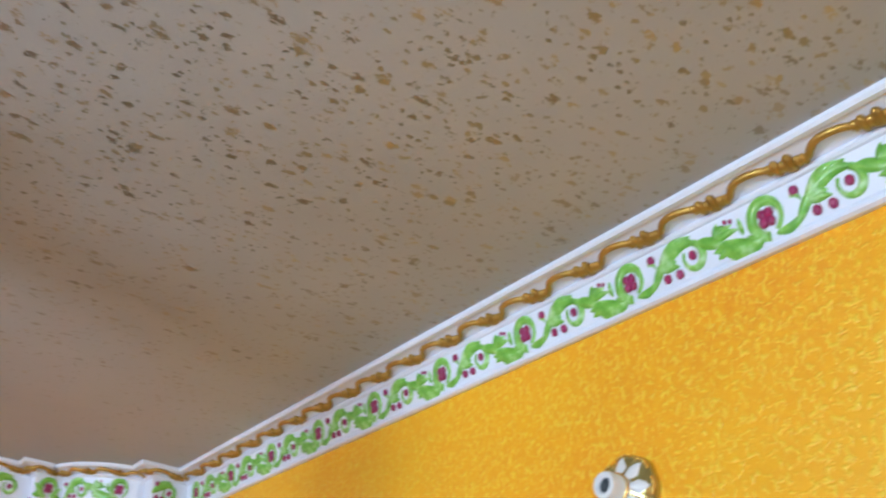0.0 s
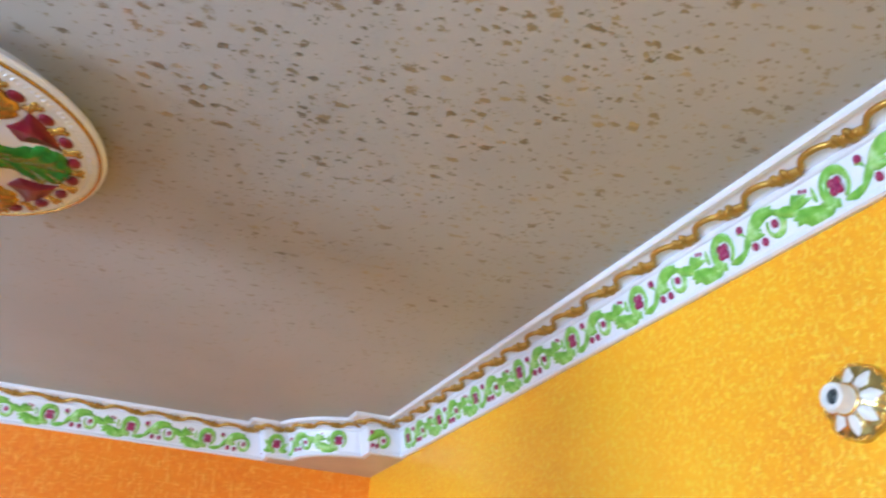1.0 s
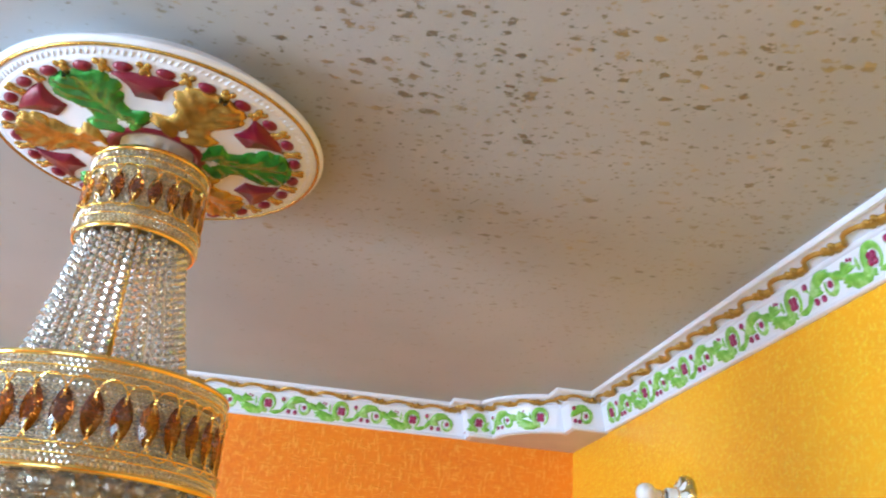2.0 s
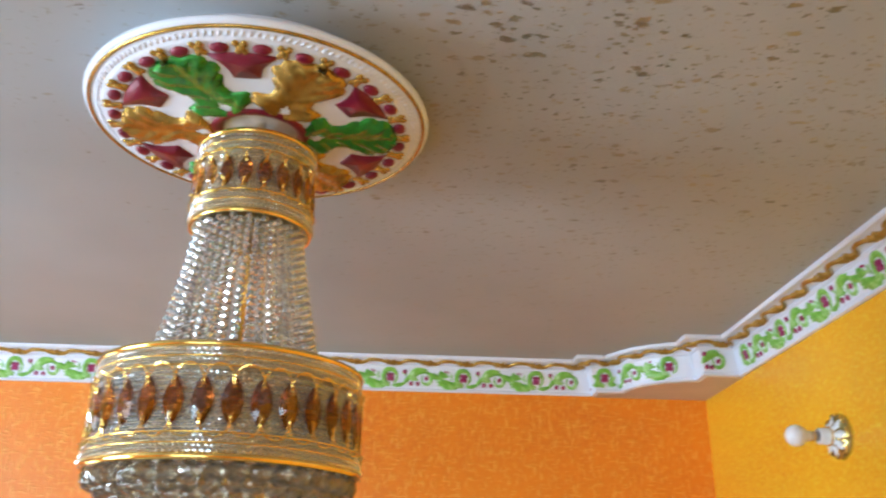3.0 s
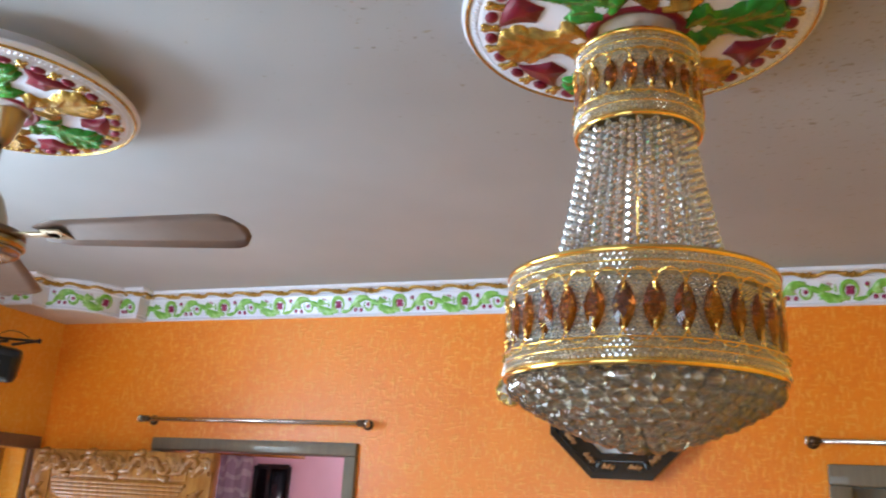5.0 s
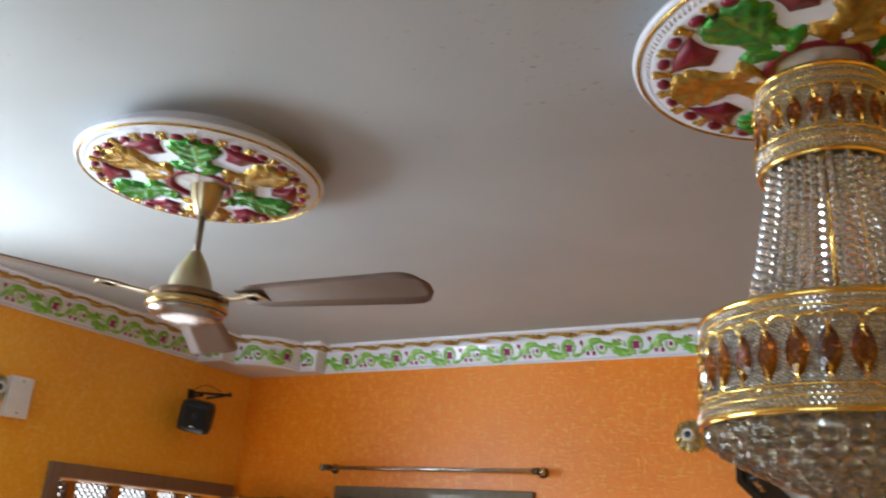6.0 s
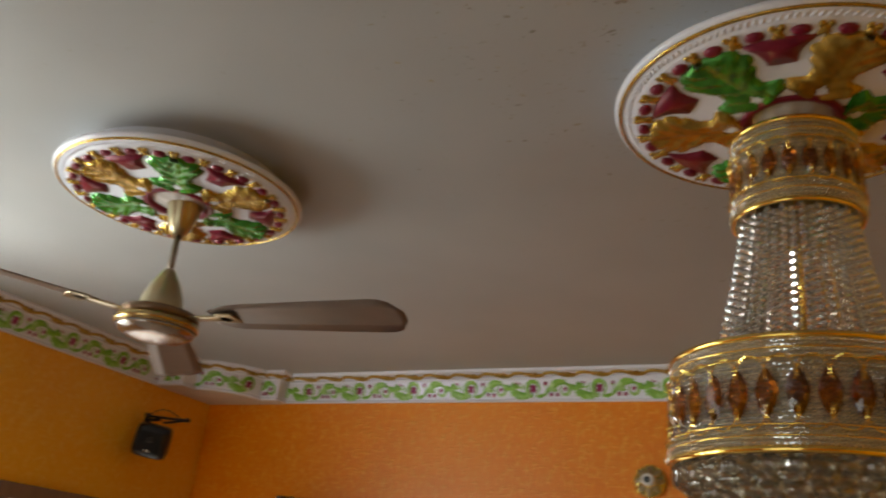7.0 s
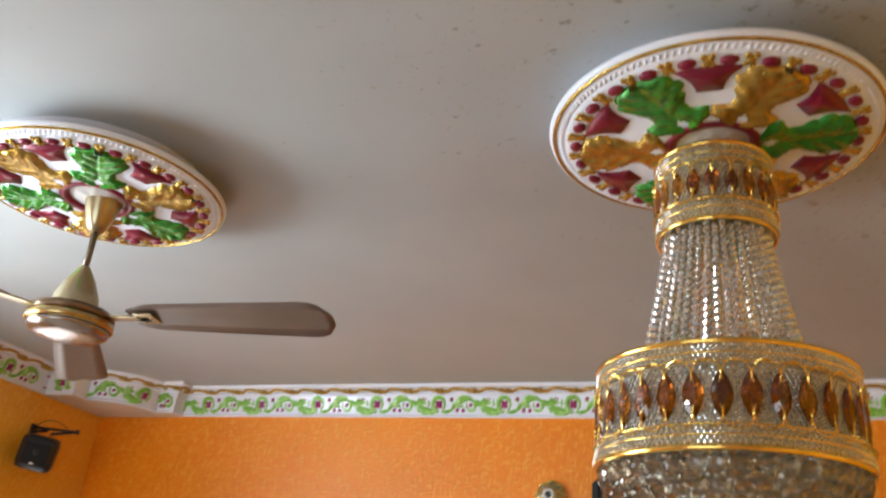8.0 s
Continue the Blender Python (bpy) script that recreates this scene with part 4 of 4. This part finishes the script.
# switch box beside the holder on the west wall
sw = thing("junction_box", "white plastic junction box on the ochre wall", "junction box", at=pose(XW, 2.064, 2.302, 0, 0, 0))
bm = bmesh.new()
box(bm, 0.0, -0.045, -0.075, 0.030, 0.045, 0.075, 0.004)
part("base", bm, MAT_WHITE, sw)
bm = bmesh.new()
box(bm, 0.030, -0.047, -0.077, 0.042, 0.047, 0.077, 0.004)
cover = part("cover", bm, MAT_WHITE, sw)
bm = bmesh.new()
for z in (-0.06, 0.06):
    lathe_m = bmesh.ops.create_cone(bm, cap_ends=True, segments=12, radius1=0.004, radius2=0.0035, depth=0.002, matrix=Matrix.Translation((0.043, 0, z)) @ Matrix.Rotation(radians(90), 4, "Y"))
part("screw", bm, MAT_STEEL, cover)
bm = bmesh.new()
box(bm, 0.042, -0.012, -0.008, 0.0435, 0.012, 0.010, 0.0005)
part("raised_badge", bm, MAT_WHITE, cover)

# ---- loudspeaker on its bracket ----
spk = thing("loudspeaker", "small black loudspeaker tilted on a wall bracket", "loudspeaker", at=pose(-2.935, 2.895, 2.36, 0, 0, 0) @ Matrix.Diagonal((0.86, 0.86, 0.86, 1)))
face = Matrix.Rotation(radians(36), 4, "Z") @ Matrix.Rotation(radians(14), 4, "X") @ Matrix.Rotation(radians(7), 4, "Y")
bm = bmesh.new()
box(bm, -0.088, -0.06, -0.084, 0.088, 0.07, 0.084, 0.036)
ob = part("cabinet", bm, MAT_BLACK, spk)
ob.matrix_basis = face
bm = bmesh.new()
box(bm, -0.058, -0.066, -0.054, 0.058, -0.058, 0.054, 0.0035)
ob = part("grille", bm, plain("black_cloth", (0.008, 0.008, 0.009), 0.85, vary=0.4, scale=200), spk)
ob.matrix_basis = face
bm = bmesh.new()
bmesh.ops.create_cone(bm, cap_ends=True, segments=20, radius1=0.014, radius2=0.012, depth=0.004, matrix=Matrix.Translation((0.0, -0.070, 0.01)) @ Matrix.Rotation(radians(90), 4, "X"))
ob = part("dust_cap", bm, MAT_BLACK, spk)
ob.matrix_basis = face
bm = bmesh.new()
box(bm, -0.012, -0.0685, -0.050, 0.012, -0.066, -0.044, 0.0005)
ob = part("maker_plate", bm, MAT_STEEL, spk)
ob.matrix_basis = face
bm = bmesh.new()
tube(bm, [(-0.133, 0.06, 0.12), (-0.04, 0.03, 0.118), (0.02, 0.0, 0.112)], 0.008, 8)
tube(bm, [(-0.133, 0.06, 0.145), (-0.02, 0.12, 0.142), (0.07, 0.15, 0.14)], 0.007, 8)
tube(bm, [(0.07, 0.15, 0.14), (0.02, 0.03, 0.10)], 0.007, 8)
box(bm, -0.1345, 0.04, 0.095, -0.127, 0.08, 0.16, 0.002)
ball(bm, (0.07, 0.15, 0.14), 0.013)
part("bracket", bm, MAT_BLACK, spk)
bm = bmesh.new()
pts = []
for i in range(16):
    f = i / 15
    pts.append((-0.125 + 0.17 * f, 0.05 + 0.06 * f, 0.145 + 0.045 * math.sin(math.pi * f) ** 2 + 0.008 * math.sin(9 * f)))
tube(bm, pts, 0.0022, 6)
part("cable", bm, MAT_BLACK, spk)

# ---- curtain rods ----


def curtain_rod(x0, x1, z, label):
    t = thing("curtain_rod", label, "curtain rod", "curtain rods", pose(0, YN, z))
    bm = bmesh.new()
    tube(bm, [(x0, -0.065, 0), (x1, -0.065, 0)], 0.0095, 14)
    part("rod", bm, MAT_STEEL, t)
    for x, s in ((x0, 1), (x1, -1)):
        bm = bmesh.new()
        tube(bm, [(x - 0.014 * s, -0.065, 0), (x - 0.003 * s, -0.065, 0)], 0.0165, 16)
        part("end_cap", bm, MAT_STEEL, t)
        bm = bmesh.new()
        tube(bm, [(x + 0.015 * s, -0.065, 0), (x + 0.015 * s, -0.004, 0)], 0.008, 10)
        tube(bm, [(x + 0.015 * s, -0.006, 0), (x + 0.015 * s, 0.0, 0)], 0.022, 16)
        tube(bm, [(x + 0.015 * s - 0.016, -0.065, 0), (x + 0.015 * s + 0.016, -0.065, 0)], 0.0135, 14)
        part("bracket", bm, plain("dark_bronze", (0.10, 0.06, 0.035), 0.35, 0.7), t)


curtain_rod(-2.46, -1.385, 2.180, "bare steel curtain rod above a doorway")
curtain_rod(0.245, 1.325, 2.155, "bare steel curtain rod near the yellow wall")

# ---- door frames, doors ----


def door_frame(name, x0, x1, top, w, label, material, at):
    t = thing(name, label, "door frame", kind="structure", at=at)
    for a, b, c, d in ((x0, x0 + w, 0, top), (x1 - w, x1, 0, top), (x0, x1, top - w, top)):
        bm = bmesh.new()
        lo, hi = c, d
        if c == 0:
            hi = top - w - 0.0005
        box(bm, a, -0.022, lo, b, TH * 0.5, hi, 0.006)
        part("jamb" if c == 0 else "lintel", bm, material, t)
    return t


door_frame("door_1", -2.425, -1.435, 2.105, 0.052, "grey-brown wooden frame of an open doorway", MAT_FRAME, pose(0, YN, 0))
f2 = door_frame("door_2", 0.30, 1.26, 2.085, 0.07, "dark brown wooden frame of a closed door", MAT_FRAME, pose(0, YN, 0))
bm = bmesh.new()
box(bm, 0.372, 0.03, 0.01, 1.188, 0.07, 2.012, 0.004)
part("leaf", bm, MAT_FRAME, f2)
f3 = door_frame("door_3", -3.305, -2.275, 2.09, 0.058, "brown wooden frame of an open doorway", MAT_BROWN, Matrix.Translation((XW, 0, 0)) @ Matrix.Rotation(radians(90), 4, "Z") @ Matrix.Translation((5.58, 0, 0)))

# carved teak leaf standing open in front of the orange wall
leaf = thing("carved_door", "varnished teak door leaf with carved scroll border, standing open", "door", at=Matrix.Translation((-2.985, 3.235, 0)) @ Matrix.Rotation(radians(-6.5), 4, "Z"))
LW, LT = 1.035, 2.035
bm = bmesh.new()
box(bm, 0, 0, 0.01, LW, 0.035, LT, 0.005)
part("slab", bm, MAT_TEAK, leaf)
for a, b, c, d in ((0.0, 0.13, 0.3, LT), (LW - 0.13, LW, 0.3, LT), (0.13, LW - 0.13, LT - 0.115, LT)):
    bm = bmesh.new()
    box(bm, a + 0.002, -0.008, c, b - 0.002, 0.0, d - 0.002, 0.004)
    part("border", bm, MAT_TEAK, leaf)
for k in range(5):
    bm = bmesh.new()
    z = LT - 0.125 - 0.016 * k
    box(bm, 0.135 + 0.012 * k, -0.010 + 0.0022 * k, z - 0.015, LW - 0.135 - 0.012 * k, 0.0, z, 0.003)
    part("moulding", bm, MAT_TEAK, leaf)
bm = bmesh.new()
box(bm, 0.21, -0.004, 0.4, LW - 0.21, 0.0, LT - 0.21, 0.003)
part("panel", bm, MAT_TEAK, leaf)


def carved_scroll(flip):
    bm = bmesh.new()
    for cx, cz, r, a0, a1, w in ((0.0, 0.0, 0.034, 200, -160, 0.0085), (0.058, 0.004, 0.026, -40, 300, 0.007)):
        pts, ws = [], []
        for i in range(25):
            f = i / 24
            a = radians(a0 + (a1 - a0) * f)
            rr = r * (1 - 0.75 * f)
            pts.append((cx + rr * math.cos(a), flip * (cz + rr * math.sin(a))))
            ws.append(w * (1 - 0.6 * f))
        ribbon(bm, pts, [1.5 * w for w in ws], 0.024)
    for p, q, bend in (((-0.05, -0.03), (0.0, 0.036), 0.01), ((0.0, -0.036), (0.06, 0.034), -0.008), ((0.03, 0.03), (0.075, -0.03), 0.012), ((-0.03, 0.035), (0.02, 0.04), 0.006)):
        pts = [(p[0] + (q[0] - p[0]) * i / 10, flip * (p[1] + (q[1] - p[1]) * i / 10 + bend * math.sin(math.pi * i / 10))) for i in range(11)]
        ribbon(bm, pts, [0.003 + 0.013 * math.sin(math.pi * i / 10) for i in range(11)], 0.020)
    return mesh_of("carved_scroll", bm, MAT_TEAK)


CARVE = [carved_scroll(1), carved_scroll(-1)]
for k in range(7):
    o = part("carved_scroll", CARVE[k % 2], None, leaf)
    o.matrix_basis = pose(0.085 + 0.142 * k, -0.008, LT - 0.058) @ Matrix.Diagonal((1.15, 1, 1.12, 1))
for k in range(1, 5):
    for x in (0.065, LW - 0.065):
        o = part("carved_scroll", CARVE[k % 2], None, leaf)
        o.matrix_basis = pose(x, -0.008, LT - 0.06 - 0.135 * k, 0, 90, 0)

# transom and screen inside the west doorway
scr = thing("lattice_screen", "teak screen with diamond lattice panes and louvres in the doorway", "screen", at=pose(XW - 0.15, 0, 0))
ZR, ZT = 1.885, 2.03
ys = [2.335, 2.50, 2.73, 2.95, 3.125, 3.235]
for y in ys:
    bm = bmesh.new()
    box(bm, -0.03, y - 0.016, 0.0, 0.03, y + 0.016, ZT, 0.004)
    part("mullion", bm, MAT_TEAK, scr)
for y0, y1 in zip(ys, ys[1:]):
    bm = bmesh.new()
    box(bm, -0.028, y0 + 0.017, ZR - 0.035, 0.028, y1 - 0.017, ZR, 0.004)
    part("rail", bm, MAT_TEAK, scr)
    bm = bmesh.new()
    a, b, hgt = y0 + 0.017, y1 - 0.017, ZT - ZR
    step = 0.030
    for s in (1, -1):
        for k in range(-8, int((b - a) / step) + 8):
            p0 = a + k * step
            y_start, y_end = p0, p0 + s * hgt
            t0, t1 = 0.0, 1.0
            lo, hi = min(y_start, y_end), max(y_start, y_end)
            if hi <= a or lo >= b:
                continue
            f = lambda y: (y - y_start) / (y_end - y_start)
            ts = sorted((f(a), f(b)))
            t0, t1 = max(0, ts[0]), min(1, ts[1])
            if t1 - t0 < 0.05:
                continue
            tube(bm, [(0.004 * s, y_start + (y_end - y_start) * t, ZR + hgt * t) for t in (t0, t1)], 0.0045, 5)
    part("lattice", bm, plain("dark_lattice_metal", (0.10, 0.08, 0.07), 0.5, 0.3), scr)
for k in range(16):
    bm = bmesh.new()
    z = ZR - 0.05 - 0.024 * k
    box(bm, -0.022, 3.143, z - 0.012, 0.022, 3.217, z + 0.006, 0.003)
    part("louvre", bm, MAT_TEAK, scr)

# ---- octagonal wall clock ----
clock = thing("wall_clock", "octagonal black-framed wall clock with a white dial", "clock", at=pose(-0.380, YN, 2.263))


def octagon(bm, r0, r1, y0, y1):
    ring = []
    for r, y in ((r0, y0), (r0, y1), (r1, y1), (r1, y0)):
        ring.append([bm.verts.new((r / math.cos(math.pi / 8) * math.cos(math.pi / 8 + k * math.pi / 4), y, r / math.cos(math.pi / 8) * math.sin(math.pi / 8 + k * math.pi / 4))) for k in range(8)])
    for q in range(4):
        a, b = ring[q], ring[(q + 1) % 4]
        for k in range(8):
            bm.faces.new((a[k], a[(k + 1) % 8], b[(k + 1) % 8], b[k]))


bm = bmesh.new()
octagon(bm, 0.258, 0.236, -0.055, 0.0)
octagon(bm, 0.238, 0.190, -0.030, -0.002)
octagon(bm, 0.194, 0.168, -0.046, -0.004)
part("frame", bm, MAT_LACQUER, clock, "glossy black octagonal frame", smooth=False)
bm = bmesh.new()
vs = [bm.verts.new((0.182 / math.cos(math.pi / 8) * math.cos(math.pi / 8 + k * math.pi / 4), -0.012, 0.182 / math.cos(math.pi / 8) * math.sin(math.pi / 8 + k * math.pi / 4))) for k in range(8)]
bm.faces.new(vs)
part("dial", bm, MAT_WHITE, clock, smooth=False)
# brass-brown bumps stand in for light reflected in the frame's openings
MAT_CUTOUT_GLINT = plain("cutout_reflection_brown", (0.42, 0.20, 0.07), 0.35, 0.6, 0.3, 60)
bm = bmesh.new()
for i in range(7):
    ball(bm, (-0.020 + 0.0067 * i, -0.031, 0.214 + 0.004 * math.sin(2.2 * i)), 0.0075, (0.9, 0.6, 1.0 + 0.4 * (i % 2)), 8, 6)
CUTOUT_GLINT = mesh_of("cutout_glint", bm, MAT_CUTOUT_GLINT)
bm = bmesh.new()
box(bm, -0.007, -0.044, 0.192, 0.007, -0.028, 0.238, 0.003)
STRUT = mesh_of("strut", bm, MAT_LACQUER)
for k in range(8):
    part("strut", STRUT, None, clock).matrix_basis = pose(0, 0, 0, 0, 45 * k + 22.5, 0)
    for side in (-1, 1):
        part("cutout_glint", CUTOUT_GLINT, None, clock, "brown bumps standing in for reflections in the frame's openings").matrix_basis = pose(0, 0, 0, 0, 45 * k, 0) @ Matrix.Translation((0.048 * side, 0, 0))

# ---- pink room behind the doorway ----
bm = bmesh.new()
Y0, Y1 = YN + TH, YN + TH + 1.4
box(bm, -3.37, Y1, 0, 0.0, Y1 + 0.1, 2.75)
box(bm, -3.37, Y0, 0, -3.27, Y1, 2.75)
tagged(part("wall_pink_room", bm, MAT_PINK, smooth=False), "pink painted walls of the next room", "wall", kind="structure")
bm = bmesh.new()
box(bm, -1.0, Y0, 0, -0.9, Y1, 2.75)
tagged(part("wall_pink_side", bm, MAT_PINK, smooth=False), "pink painted side wall of the next room", "wall", kind="structure")
bm = bmesh.new()
box(bm, -3.37, Y0, 2.75, 0.0, Y1 + 0.1, 2.85)
tagged(part("ceiling_pink_room", bm, MAT_WHITE, smooth=False), "white ceiling of the next room", "ceiling", kind="structure")
bm = bmesh.new()
box(bm, -3.37, Y0, -0.1, 0.0, Y1 + 0.1, 0)
tagged(part("floor_pink_room", bm, MAT_FLOOR, smooth=False), "tiled floor of the next room", "floor", kind="structure")
win = thing("window_1", "dark barred window in the pink wall", "window", kind="structure", at=pose(-2.735, Y1, 1.66) @ Matrix.Diagonal((0.50, 1, 0.97, 1)))
bm = bmesh.new()
box(bm, -0.24, -0.012, -0.42, 0.24, -0.004, 0.42)
part("pane", bm, plain("dark_window_glass", (0.015, 0.015, 0.02), 0.15), win)
for x in (-0.24, -0.05, 0.24):
    bm = bmesh.new()
    box(bm, x - 0.016, -0.03, -0.42, x + 0.016, -0.0125, 0.42, 0.003)
    part("bar", bm, MAT_BLACK, win)
for z in (-0.1, 0.2, 0.42):
    bm = bmesh.new()
    box(bm, -0.223, -0.026, z - 0.014, 0.223, -0.0125, z + 0.014, 0.003)
    part("bar", bm, MAT_BLACK, win)
# added fill light that brightens the pink walls, no fitting belongs to it
area_lamp("pink_room_fill", (-1.7, Y1 - 0.6, 2.70), (-1.7, Y1 - 0.6, 0), 0.5, 0.5, 26, (1.0, 0.93, 0.9))
bm = bmesh.new()
tube(bm, [(-3.2, Y1 - 0.06, 2.135), (-2.50, Y1 - 0.06, 2.125)], 0.010, 10)
tagged(part("wall_rod", bm, MAT_TEAK), "thin wooden rod on the pink wall", "rod")

# curtain with a leaf print, hung from that rod
MAT_CURTAIN, curtain_nt, curtain_b = nodes_of("lavender_leaf_print_cloth")
print_wave = nd(curtain_nt, "ShaderNodeTexWave", Scale=5.0, Distortion=9.0, Detail=1.5)
print_wave.wave_type = "RINGS"
curtain_nt.links.new(coords(curtain_nt, (2, 1, 1.4)), print_wave.inputs["Vector"])
curtain_nt.links.new(ramp(curtain_nt, print_wave.outputs[0], [(0.55, (0.58, 0.46, 0.57)), (0.75, (0.80, 0.74, 0.78))]), curtain_b.inputs["Base Color"])
curtain_b.inputs["Roughness"].default_value = 0.8
bm = bmesh.new()
rows = []
for i in range(41):
    x = -3.19 + 0.33 * i / 40
    y = Y1 - 0.060 + 0.006 * math.sin(i * 0.55) + 0.003 * math.sin(i * 1.3)
    rows.append([bm.verts.new((x, y, 2.126)), bm.verts.new((x, y + 0.004, 0.12))])
for a, b in zip(rows, rows[1:]):
    bm.faces.new((a[0], b[0], b[1], a[1]))
bmesh.ops.solidify(bm, geom=bm.faces[:], thickness=0.003)
tagged(part("curtain", bm, MAT_CURTAIN), "lavender curtain with a pale leaf print on a rod", "curtain")

# ---- veranda seen through the west doorway ----
bm = bmesh.new()
box(bm, -5.4, -3.5, -0.1, XW - TH, 6.2, -0.002)
tagged(part("veranda_floor", bm, MAT_FLOOR, smooth=False), "pale paved veranda floor", "floor", kind="structure")

# bright open sky beyond the veranda
m, nt, b = nodes_of("bright_sky_backdrop")
b.inputs["Emission Color"].default_value = (0.93, 0.97, 1.0, 1)
b.inputs["Emission Strength"].default_value = 7.0
bm = bmesh.new()
box(bm, -5.42, 1.7, 0.0, -5.40, 6.2, 4.2)
tagged(part("backdrop", bm, m, smooth=False), "bright hazy sky beyond the veranda", "sky", kind="structure")
